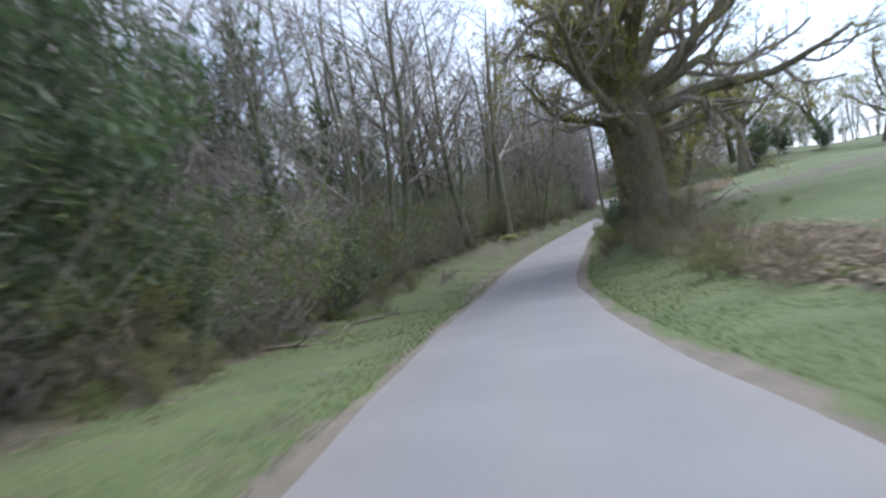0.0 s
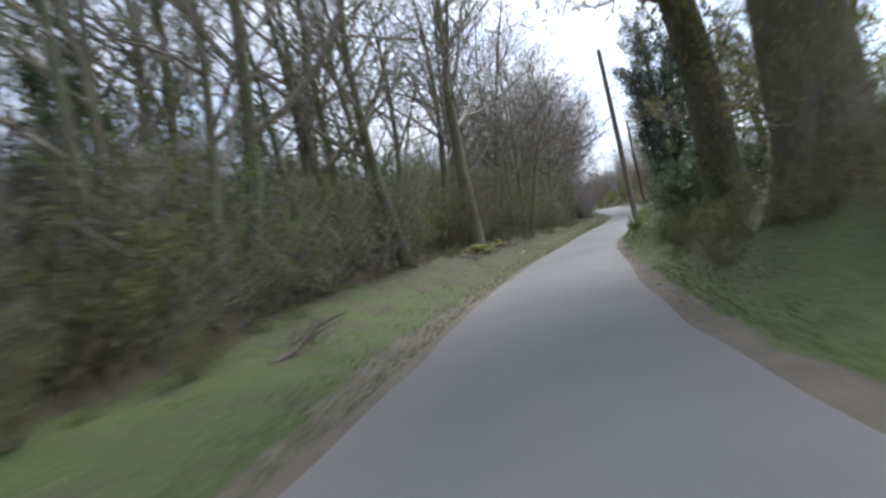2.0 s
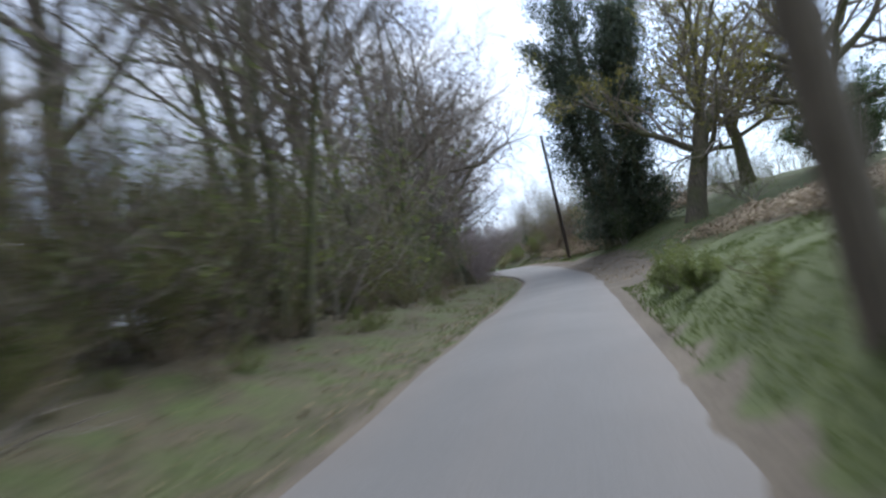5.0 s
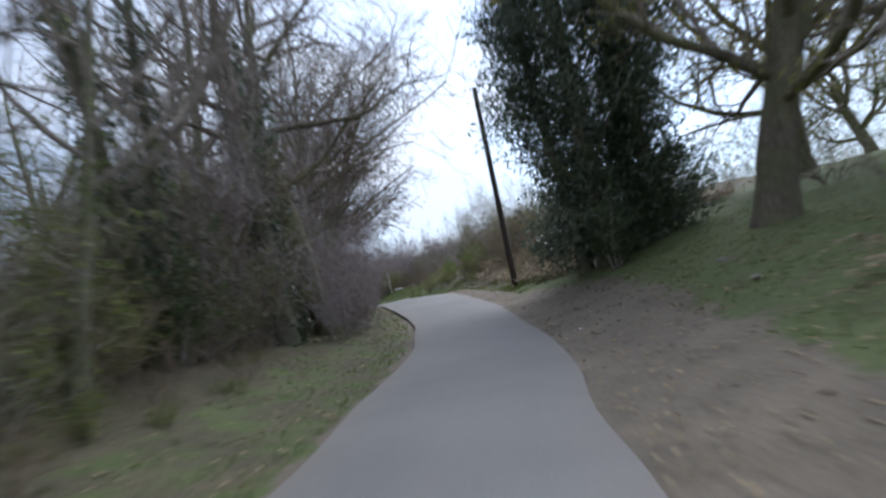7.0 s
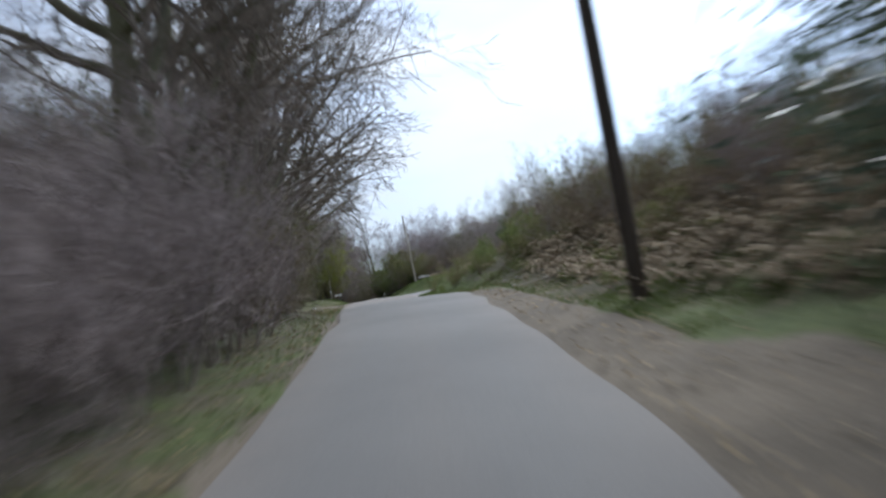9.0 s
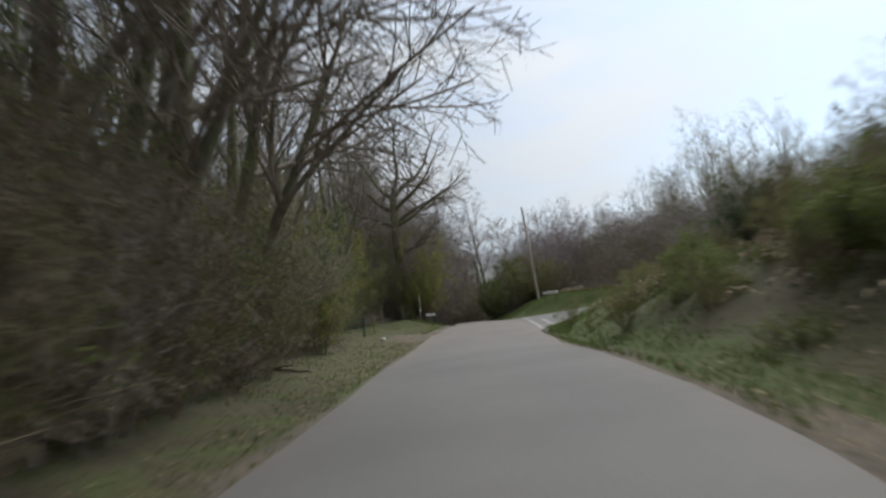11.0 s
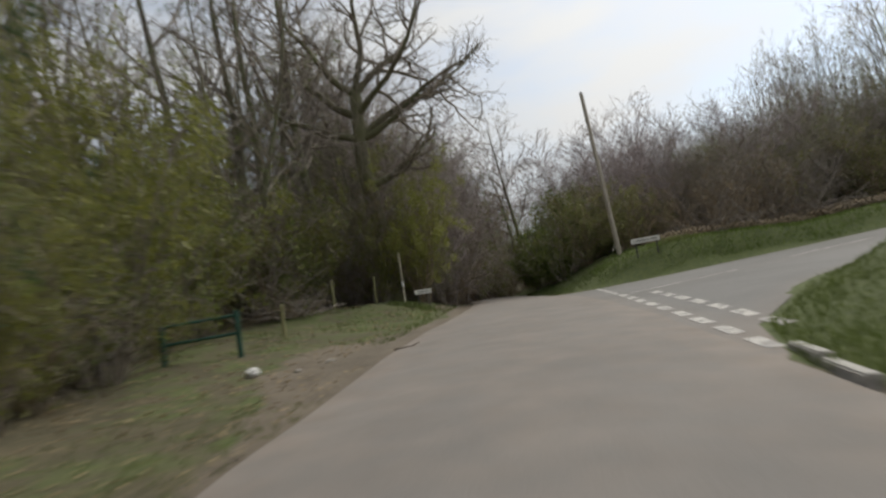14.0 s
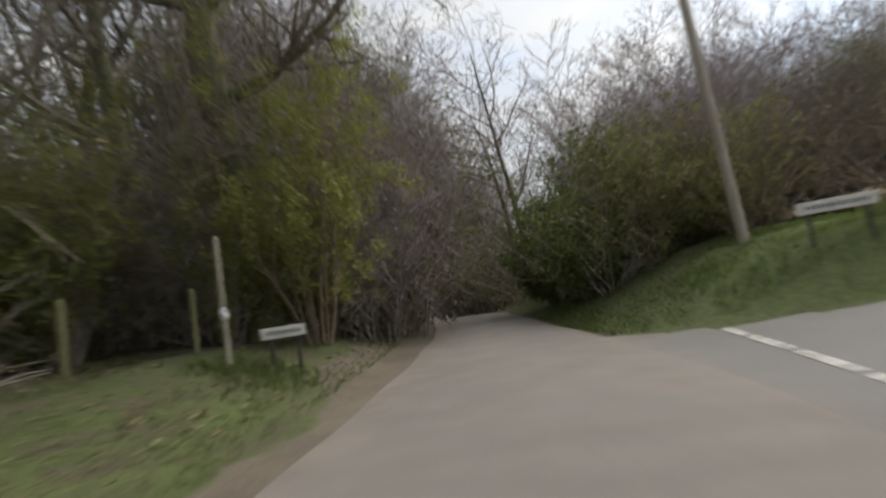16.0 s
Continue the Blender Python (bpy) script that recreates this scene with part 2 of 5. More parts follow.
ROAD_Z = [(-40, 2.2), (-15, 0.95), (0, 0), (4.1, -0.28), (8.2, -0.54), (12.4, -0.75), (16.5, -0.91), (20.5, -0.95), (24.2, -0.85), (27.8, -0.74), (31.2, -0.6),
          (36, -0.32), (47.6, 0.6), (51.7, 0.84), (54.7, 0.94), (58.8, 1.12), (66, 1.8), (75.6, 2.7), (79.6, 3.0), (85.6, 3.32), (91.3, 3.46), (97, 3.54), (100, 3.63),
          (103, 3.82), (106, 4.0), (109, 4.14), (115, 4.36), (121, 4.46), (127.5, 4.62), (132, 4.5), (140, 3.9), (160, 3.0), (400, 2.5)]
# beside the road: y, then rise at 1, 2, 3, 5 and 8 m from its edge; farther out the land climbs evenly
RIGHT_BANK = [(-20, 0, 0, 0.05, 0.1, 0.25), (8, 0, 0.03, 0.08, 0.2, 0.5), (20, 0.05, 0.2, 0.4, 0.75, 1.1), (27, 0.1, 0.45, 0.9, 1.4, 1.75), (32, 0.15, 0.5, 0.9,
              1.35, 1.8), (36.5, 0.85, 1.1, 1.15, 1.25, 1.55), (41, 0.9, 1.1, 1.15, 1.25, 1.5), (47, 0.2, 0.45, 0.7, 1, 1.5), (55, 0.05, 0.2, 0.45, 0.9, 1.15), (63, 0.05, 0.2, 0.5, 1.0, 1.35), (71, 0.1,
              0.3, 0.7, 1.45, 1.9), (78, 0.04, 0.12, 0.5, 1.7, 2.4), (84, 0.1, 0.4, 1, 2, 2.7), (92, 0.35, 0.9, 1.4, 2.1, 2.7), (101, 0.2, 0.5, 0.9, 1.6, 2.2), (113,
              0.2, 0.5, 0.95, 1.4, 1.9), (119, 0.25, 0.65, 1.05, 1.45, 1.9), (160, 0.2, 0.5, 0.9, 1.4, 1.9)]
LEFT_BANK = [(-20, 0, -0.03, -0.05, 0, 0.3), (20, 0, 0, 0.05, 0.2, 0.6), (38, 0.1, 0.45, 0.9, 1.3, 1.7), (48, 0.05, 0.3, 0.6, 0.9, 1.3), (62, 0.04, 0.15, 0.4, 0.85,
             1.2), (85, 0.04, 0.15, 0.35, 0.6, 0.9), (97, 0.03, 0.15, 0.35, 0.6, 0.9), (105, 0, 0.03, 0.06, 0.15, 0.4), (113, 0.05, 0.15, 0.3, 0.45, 0.6), (117, 0.25, 0.5, 0.65, 0.75, 0.85), (160,
             0.1, 0.3, 0.5, 0.6, 0.8)]
BANK_D = np.array([0, 1, 2, 3, 5, 8, 14, 30, 80])
GRID_Y = np.arange(-60, 200.01, 0.5)


def smooth_line(pairs, sigma=1.6):
    v = np.interp(GRID_Y, [p[0] for p in pairs], [p[1] for p in pairs])
    k = np.exp(-0.5 * (np.arange(-14, 15) * 0.5 / sigma) ** 2)
    return np.convolve(np.pad(v, 14, mode="reflect", reflect_type="odd"), k / k.sum(), "valid")


X_LEFT, X_RIGHT, Z_ROAD = smooth_line(LEFT_EDGE), smooth_line(RIGHT_EDGE), smooth_line(ROAD_Z, 2.5)
HEAD = np.gradient((X_LEFT + X_RIGHT) / 2, GRID_Y)


def bank(table, y, d):
    ys = np.array([r[0] for r in table], float)
    rows = np.array([(0, *r[1:], r[5] + 0.6, (r[5] + 0.75) * 0.62, (r[5] + 0.75) * 0.6 + 0.3) for r in table], float)
    yy = np.clip(y, ys[0], ys[-1])
    i = np.clip(np.searchsorted(ys, yy) - 1, 0, len(ys) - 2)
    w = (yy - ys[i]) / (ys[i + 1] - ys[i])
    w = w * w * (3 - 2 * w)
    dd = np.clip(d, 0, 80)
    j = np.clip(np.searchsorted(BANK_D, dd, side="right") - 1, 0, len(BANK_D) - 2)
    v = (dd - BANK_D[j]) / (BANK_D[j + 1] - BANK_D[j])
    lo = rows[i, j] * (1 - v) + rows[i, j + 1] * v
    hi = rows[i + 1, j] * (1 - v) + rows[i + 1, j + 1] * v
    return lo * (1 - w) + hi * w


# side road that joins from the right: near edge and far edge (x, y)
SIDE_NEAR = [(24, 100.6), (26.2, 102.4), (26.9, 104.5), (29.2, 107.4), (34, 109.9), (42, 111.6), (60, 114.2)]
SIDE_FAR = [(24, 119.5), (26.4, 118.4), (28.0, 117.2), (31, 116.6), (34, 116.7), (42, 117.6), (60, 120.0)]


def near_y(x):
    return np.interp(x, [p[0] for p in SIDE_NEAR], [p[1] for p in SIDE_NEAR])


def far_y(x):
    return np.interp(x, [p[0] for p in SIDE_FAR], [p[1] for p in SIDE_FAR])


def station(x, y):
    """Along the road (as y), metres left and right of its edges."""
    x, y = np.asarray(x, float), np.asarray(y, float)
    xc = np.interp(y, GRID_Y, (X_LEFT + X_RIGHT) / 2)
    h = np.interp(y, GRID_Y, HEAD)
    c2 = 1 / (1 + h * h)
    s = y + np.clip(x - xc, -25, 25) * h * c2
    c = np.sqrt(c2)
    return s, (np.interp(y, GRID_Y, X_LEFT) - x) * c, (x - np.interp(y, GRID_Y, X_RIGHT)) * c


def ground_z(x, y):
    x, y = np.asarray(x, float), np.asarray(y, float)
    s, dl, dr = station(x, y)
    # a flat gutter, then the bank
    gutter = 0.4 - 0.32 * np.exp(-((s - 39) / 4.0) ** 2)
    el, er = (np.where(d < 1.85, np.maximum(d - gutter, 0) * 1.85 / (1.85 - gutter), d) for d in (dl, dr))
    z = np.interp(s, GRID_Y, Z_ROAD) + bank(LEFT_BANK, s, el) * (dl > 0) + bank(RIGHT_BANK, s, er) * (dr > 0)
    # side road
    away = np.maximum(near_y(x) - y, y - far_y(x))
    k = np.clip(away / np.where(y > far_y(x), 0.9, 3.2), 0, 1)
    k = k * k * (3 - 2 * k)
    zs = np.interp(s, GRID_Y, Z_ROAD) * 0 + np.interp(np.clip(y, 98, 121), GRID_Y, Z_ROAD) + np.clip(x - 27.0, 0, 60) * 0.055
    # the far verge of the side road is lower away from the lane
    low = np.where(y > far_y(x), 0.55, 0) * np.clip((x - 30) / 5, 0, 1) * (1 - np.clip((away - 5) / 10, 0, 1))
    z = z - (z - zs) * low
    side = np.clip((x - 25.6) / 0.5, 0, 1)
    z = z * (1 - side * (1 - k)) + zs * side * (1 - k)
    return z


def gz(x, y):
    return float(ground_z(x, y))


def mesh_of(name, verts, faces, smooth=False):
    me = bpy.data.meshes.new(name)
    me.from_pydata(np.asarray(verts).tolist(), [], np.asarray(faces).tolist() if not isinstance(faces, list) else faces)
    if smooth:
        me.shade_smooth()
    return me


def attach(name, me, material, parent=None, label=""):
    ob = new(name, me)
    if material and not me.materials:
        me.materials.append(material)
    if parent:
        ob.parent = parent
    return tagged(ob, label) if label else ob


def part(name, bm, material, parent, label=""):
    me = bpy.data.meshes.new(name)
    bm.to_mesh(me)
    bm.free()
    return attach(name, me, material, parent, label)


# ---- ground, one sheet ----
def axis(lo, hi, step, far):
    core = np.arange(lo, hi + 0.01, step)
    g = np.cumsum(step * 1.3 ** np.arange(1, 40))
    g = g[g < far]
    return np.concatenate([lo - g[::-1], core, hi + g])


gx, gy = axis(-13, 45, 0.5, 2500), axis(-8, 134, 0.5, 2500)
GX, GY = np.meshgrid(gx, gy)
GZ = ground_z(GX, GY)
S, DL, DR = station(GX, GY)
rough_n = np.random.RandomState(3).rand(*GX.shape)
rough_n = (rough_n + np.roll(rough_n, 1, 0) + np.roll(rough_n, 1, 1) + np.roll(rough_n, (1, 1), (0, 1))) / 4 - 0.5
off_road = np.clip(np.maximum(DL, DR) / 1.5, 0, 1)
on_side = (GX > 25.6) * (GY > near_y(GX)) * (GY < far_y(GX))
off_road = off_road * (1 - on_side)
GZ = GZ + rough_n * 0.16 * off_road - 0.05 * (1 - off_road)
nx, ny = len(gx), len(gy)
idx = np.arange(nx * ny).reshape(ny, nx)
quads = np.stack([idx[:-1, :-1], idx[:-1, 1:], idx[1:, 1:], idx[1:, :-1]], -1).reshape(-1, 4)
me = mesh_of("ground", np.stack([GX, GY, GZ], -1).reshape(-1, 3), quads, True)


def table(pairs, v):
    return np.interp(v, [p[0] for p in pairs], [p[1] for p in pairs])


def step(v, a, b):
    k = np.clip((v - a) / (b - a), 0, 1)
    return k * k * (3 - 2 * k)


# grass verge width on the left, then leaf litter of the wood
verge_l = table([(-20, 4.0), (14, 4.2), (22, 4.8), (28, 4.4), (36, 3.6), (45, 2.9), (60, 2.4), (70, 2.8), (80, 1.9), (97, 2.8), (104, 3.0), (108, 6.0), (114, 7.0), (118, 3.5), (122, .6), (160, .4)], S)
litter = step(DL, verge_l - 0.9, verge_l + 0.9)
# sparse worn grass; the litter added on the left also paints in its shade
litter = np.maximum(litter, table([(-20, .42), (10, .4), (22, .38), (30, .48), (36, .56), (45, .54), (60, .52), (80, .52), (100, .54), (104, .54), (110, .52), (115, .45), (160, .45)], S) * (DL > 0))
# right bank: leaf litter under the oaks, bare shoulder by the ivy-clad tree, bracken bank beyond
lit_r = table([(-20, 0), (14, 0), (20, .1), (25, .15), (28, .5), (31, .6), (34, .5), (37, .4), (41, .25), (48, .2), (54, .42), (64, .32), (70, .4), (76, .85), (84, .8), (92, .6), (98, .3), (104, 0), (116, 0), (121, .5), (160, .6)], S)
litter = np.maximum(litter, lit_r * step(DR, 0.4, 1.6) * (1 - step(DR, 16, 24)))
# collapsed bracken above the grassy bend
litter = np.maximum(litter, 0.85 * step(DR, 2.4, 4.0) * (1 - step(DR, 7.5, 10)) * step(S, 37, 42) * (1 - step(S, 50, 56)))
# brown bracken strip at the foot of the field
litter = np.maximum(litter, 0.9 * step(DR, 2.6, 3.8) * (1 - step(DR, 5.8, 7.2)) * step(S, -12, 6) * (1 - step(S, 17, 23)))
# red-brown scrub strip above the far verge of the side road
litter = np.maximum(litter, 0.9 * step(GY - far_y(GX), 1.2, 2.2) * step(GX, 29.5, 31.5) * (1 - step(GY, 126, 130)))
mud_r = table([(-20, .2), (8, .28), (14, .3), (22, .4), (28, .38), (34, .3), (39, .2), (48, .3), (54, 1.7), (60, 2.6), (66, 2.9), (70, 1.2), (78, 1.2), (83, .9), (87, .25), (100, .2), (160, .2)], S)
# stations 118-122 widen the mud to paint in a pale windscreen reflection
mud_l = table([(-20, .25), (18, .35), (25, 1.2), (32, .6), (42, .3), (60, .2), (100, .25), (103.5, .9), (106, 2.4), (108.5, 2.5), (111, 1.0), (115.5, .4), (118, 1.3), (122, 1.3), (124, .3), (160, .3)], S)
mud = (1 - step(DR, mud_r * 0.5, mud_r * 1.2 + .1)) * (DR > 0)
mud = np.maximum(mud, (1 - step(DL, mud_l * 0.5, mud_l * 1.2 + .1)) * (DL > 0))
mud = np.where((DL < 0) & (DR < 0), 1.0, mud) * (1 - (GX > 27) * (GY > 104))
for nm, v in (("litter", litter), ("mud", mud)):
    a = me.attributes.new(nm, "FLOAT", "POINT")
    a.data.foreach_set("value", v.reshape(-1).astype(np.float32))
ground = attach("ground", me, GROUND)
tagged(ground, "grassy verges, leaf litter and muddy shoulders beside the lane", "ground", kind="structure")


# ---- the lane and the side road ----
def dusty(x, y):
    """Brown dust dragged over the lane by the lay-by and the junction."""
    return 0.6 * float(step(np.array(y), 92, 104)) * float(1 - step(np.array(x), 26.3, 27.5))


def road_strip(name, label, left, right, zf, across, mat_, lift=0.0, crown=0.05):
    v, f, grime = [], [], []
    for i, (a, b) in enumerate(zip(left, right)):
        for j in range(across + 1):
            w = j / across
            x, y = a[0] * (1 - w) + b[0] * w, a[1] * (1 - w) + b[1] * w
            v.append((x, y, zf(x, y) + lift + crown * (1 - (2 * w - 1) ** 2)))
            e = min(w, 1 - w) * np.hypot(a[0] - b[0], a[1] - b[1])
            grime.append(max(0.0, 1 - e / 0.7) * 0.4 + 0.12 * max(0, 1 - abs(w - 0.5) / 0.12) + dusty(x, y))
    n = across + 1
    for i in range(len(left) - 1):
        for j in range(across):
            f.append((i * n + j, i * n + j + 1, (i + 1) * n + j + 1, (i + 1) * n + j))
    m_ = mesh_of(name, v, f, True)
    a_ = m_.attributes.new("grime", "FLOAT", "POINT")
    a_.data.foreach_set("value", np.array(grime, np.float32))
    ob = attach(name, m_, mat_)
    return tagged(ob, label, "road", kind="structure")


rng = np.random.RandomState(11)
ys = np.arange(-40, 165, 0.5)
wob = np.convolve(rng.rand(len(ys) + 6) - 0.5, np.hanning(9) / 4, "same")[:len(ys)] * 0.32
wob2 = np.convolve(rng.rand(len(ys) + 6) - 0.5, np.hanning(9) / 4, "same")[:len(ys)] * 0.32
le = [(float(np.interp(y, GRID_Y, X_LEFT)) + wob[i], y) for i, y in enumerate(ys)]
re_ = [(float(np.interp(y, GRID_Y, X_RIGHT)) + wob2[i], y) for i, y in enumerate(ys)]
road_strip("road", "worn pale grey single-track tarmac lane with muddy edges", le, re_, lambda x, y: float(np.interp(y, GRID_Y, Z_ROAD)), 8, ASPHALT)
xs = np.concatenate([np.arange(25.4, 30, 0.3), np.arange(30, 60, 1.5)])
road_strip("road_side", "grey tarmac side road joining the lane", [(x, float(far_y(x))) for x in xs], [(x, float(near_y(x))) for x in xs],
           lambda x, y: gz(x, y), 10, ASPHALT, -0.012, 0.0)


# ---- growing things ----
def unit(v):
    return v / (np.linalg.norm(v) + 1e-9)


def branch(r, start, way, length, n, wander, lift):
    """A wandering line of n steps."""
    pts, d = [np.array(start, float)], unit(np.array(way, float))
    for _ in range(n):
        d = unit(d + r.normal(0, wander, 3) + np.array([0, 0, lift]))
        pts.append(pts[-1] + d * length / n)
    return np.array(pts)


def tubes(lines):
    """Tapered tubes: (points, radii, sides) -> vertices and faces."""
    V, F, base = [], [], 0
    for pts, rad, sides in lines:
        tan = np.gradient(pts, axis=0)
        tan /= np.linalg.norm(tan, axis=1)[:, None] + 1e-9
        m = tan.mean(0)
        a = np.eye(3)[int(np.argmin(np.abs(m)))]
        u = np.cross(tan, a)
        u /= np.linalg.norm(u, axis=1)[:, None] + 1e-9
        w = np.cross(tan, u)
        ang = np.arange(sides) * 2 * math.pi / sides
        ring = pts[:, None] + (u[:, None] * np.cos(ang)[None, :, None] + w[:, None] * np.sin(ang)[None, :, None]) * np.asarray(rad)[:, None, None]
        V.append(ring.reshape(-1, 3))
        n = len(pts)
        turns = np.arange(sides if sides > 2 else 1)
        i = (np.arange(n - 1)[:, None] * sides + turns[None]).reshape(-1)
        j = (np.arange(n - 1)[:, None] * sides + (turns[None] + 1) % sides).reshape(-1)
        F.append(np.stack([i, j, j + sides, i + sides], -1) + base)
        base += n * sides
    return np.concatenate(V), np.concatenate(F)


def leaves_at(r, places, count, spread, size, flat=0.0, simple=False):
    """Small folded leaves scattered round the given places."""
    places = np.asarray(places)
    c = places[r.randint(0, len(places), count)] + r.normal(0, spread, (count, 3))
    a = r.normal(0, 1, (count, 3))
    a[:, 2] *= 1 - flat
    a /= np.linalg.norm(a, axis=1)[:, None]
    b = np.cross(a, r.normal(0, 1, (count, 3)))
    b /= np.linalg.norm(b, axis=1)[:, None] + 1e-9
    nrm = np.cross(a, b)
    s = size * (0.6 + 0.8 * r.rand(count, 1))
    v = np.stack([c - a * s, c + b * s * 0.55 + nrm * s * 0.15, c + a * s, c - b * s * 0.55 + nrm * s * 0.15], 1).reshape(-1, 3)
    f = np.arange(count * 4).reshape(-1, 4)
    return (v[np.arange(count * 4) % 4 != 3], np.arange(count * 3).reshape(-1, 3)) if simple else (v, f)


def fork(r, pts, rad, n, lo, hi, spread, ratio, steps, wander, lift, sides, tip=0.35, thin=0.62, least=0.006):
    """n side branches along a line."""
    out = []
    total = np.linalg.norm(np.diff(pts, axis=0), axis=1).sum()
    for k in range(n):
        t = lo + (hi - lo) * (k + r.rand()) / n
        f = t * (len(pts) - 1)
        i = min(int(f), len(pts) - 2)
        p = pts[i] + (pts[i + 1] - pts[i]) * (f - i)
        rr = rad[i] + (rad[i + 1] - rad[i]) * (f - i)
        d = unit(pts[i + 1] - pts[i])
        side = unit(np.cross(d, r.normal(0, 1, 3)))
        way = unit(d * math.cos(spread) + side * math.sin(spread) * (0.8 + 0.4 * r.rand()))
        length = total * ratio * (1.15 - 0.55 * t) * (0.7 + 0.6 * r.rand())
        q = branch(r, p, way, length, steps, wander, lift)
        r0 = max(min(rr * thin, rr * 0.9), least)
        out.append((q, np.linspace(r0, max(r0 * tip, least * 0.7), len(q)), sides))
    return out


def flare(rad, amount):
    rad = np.array(rad)
    rad[0] *= 1 + amount
    rad[1] *= 1 + amount * 0.25
    return rad


def tree_model(name, seed, kind, height, girth, bark=None, twig=None, leaf=None, leaves=0, leaf_size=0.07, label="", ivy=0.0, rich=1.0, limbs=()):
    """kind: wood (tall, bare), edge (leans and reaches out along +x), oak (short stem, wide zigzag limbs), slim (upright young stems), shrub (many stems)."""
    r = np.random.RandomState(seed)
    bark, twig = bark or BARK, twig or TWIG
    root = new(name)
    stems, l1, l2, l3, l4 = [], [], [], [], []
    if kind == "wood":
        n = 1 if r.rand() < 0.6 or rich < 1 else 2
        for k in range(n):
            p = branch(r, (0.25 * k, 0, -0.3), (r.normal(0, .06) + 0.1 * k, r.normal(0, .06), 1), height, 10, 0.05, 0.03)
            stems.append((p, flare(np.linspace(girth, girth * 0.12, 11), 0.35), 8))
        for s in stems:
            l1 += fork(r, s[0], s[1], int(12 * rich) // n + 2, 0.25, 0.97, 0.85, 0.34, 6, 0.13, 0.05, 4)
        for s in l1:
            l2 += fork(r, s[0], s[1], int(5 * rich), 0.15, 1, 0.75, 0.52, 4, 0.18, 0.02, 2 if rich < 1 else 3)
        for s in l2:
            l3 += fork(r, s[0], s[1], 4 if rich >= 1 else 3, 0.15, 1, 0.75, 0.6, 3 if rich >= 1 else 2, 0.2, 0.01, 2, least=0.011)
        if rich >= 1:
            for s in l3:
                l4 += fork(r, s[0], s[1], 2, 0.15, 1, 0.75, 0.85, 1, 0.18, 0.0, 2, least=0.010)
    elif kind == "edge":
        for k in range(2):
            p = branch(r, (0.3 * k, 0.2 * k, -0.3), (0.12 + 0.14 * k, r.normal(0, .08), 1), height * (1 - 0.2 * k), 10, 0.06, 0.02)
            stems.append((p, flare(np.linspace(girth, girth * 0.12, 11), 0.35), 8))
        for s in stems:
            for q in fork(r, s[0], s[1], 12, 0.36, 0.98, 0.95, 0.42, 7, 0.1, 0.055, 4):
                pull = np.linspace(0, 1, len(q[0])) ** 1.5 * 1.1
                q[0][:, 0] += pull
                l1.append(q)
        for s in l1:
            l2 += fork(r, s[0], s[1], 6, 0.15, 1, 0.75, 0.48, 4, 0.16, 0.02, 3)
        for s in l2:
            l3 += fork(r, s[0], s[1], 4, 0.15, 1, 0.7, 0.65, 3, 0.18, 0.02, 2)
        for s in l3:
            l4 += fork(r, s[0], s[1], 3, 0.15, 1, 0.7, 0.75, 1, 0.18, 0.0, 2, least=0.008)
    elif kind == "oak":
        p = branch(r, (0, 0, -0.4), (r.normal(0, .04), r.normal(0, .04), 1), height * 0.5, 9, 0.06, 0.05)
        stems.append((p, flare(np.linspace(girth, girth * 0.62, 10), 0.4), 14))
        for t, way, L in limbs:
            q = branch(r, p[int(t * 9)], way, L, 11, 0.15, 0.02)
            r0 = girth * (0.32 + 0.1 * r.rand())
            l1.append((q, np.linspace(r0, r0 * 0.16, 12), 7))
        for k in range(0 if limbs else 8):
            # free-grown crown
            a = k * 2 * math.pi * 0.382 + r.rand() * 0.5
            up = 0.15 + 0.6 * r.rand() if k < 6 else 1.6
            i = 4 + (k * 5) % 5 if k < 6 else 9
            L = height * (0.55 + 0.22 * r.rand())
            q = branch(r, p[i], (math.cos(a), math.sin(a), up), L, 11, 0.2, 0.04)
            r0 = girth * (0.30 + 0.14 * r.rand())
            l1.append((q, np.linspace(r0, r0 * 0.16, 12), 7))
        for s in l1:
            l2 += fork(r, s[0], s[1], 9, 0.15, 1, 0.85, 0.42, 7, 0.22, 0.03, 5)
        for s in l2:
            l3 += fork(r, s[0], s[1], 6, 0.2, 1, 0.8, 0.5, 4, 0.24, 0.02, 3)
        for s in l3:
            l4 += fork(r, s[0], s[1], 4, 0.2, 1, 0.75, 0.6, 3, 0.22, 0.0, 2)
    elif kind == "slim":
        for k in range(4):
            a = r.rand() * 6.3
            p = branch(r, (0.35 * math.cos(a), 0.35 * math.sin(a), -0.2), (0.16 * math.cos(a), 0.16 * math.sin(a), 1), height * (0.75 + 0.3 * r.rand()), 8, 0.05, 0.05)
            stems.append((p, np.linspace(girth, girth * 0.12, 9), 5))
        for s in stems:
            l1 += fork(r, s[0], s[1], 9, 0.2, 1, 0.5, 0.3, 3, 0.1, 0.07, 3)
        for s in l1:
            l2 += fork(r, s[0], s[1], 5, 0.2, 1, 0.6, 0.55, 2, 0.12, 0.04, 2)
        for s in l2:
            l3 += fork(r, s[0], s[1], 2, 0.2, 1, 0.6, 0.6, 1, 0.12, 0.03, 2)
    elif kind == "brush":
        for k in range(8):
            a = r.rand() * 6.3
            lean = 0.05 + 0.4 * r.rand()
            p = branch(r, (0.5 * math.cos(a), 0.5 * math.sin(a), -0.2), (lean * math.cos(a), lean * math.sin(a), 1), height * (0.65 + 0.38 * r.rand()), 6, 0.1, 0.03)
            stems.append((p, np.linspace(girth, girth * 0.2, 7), 4))
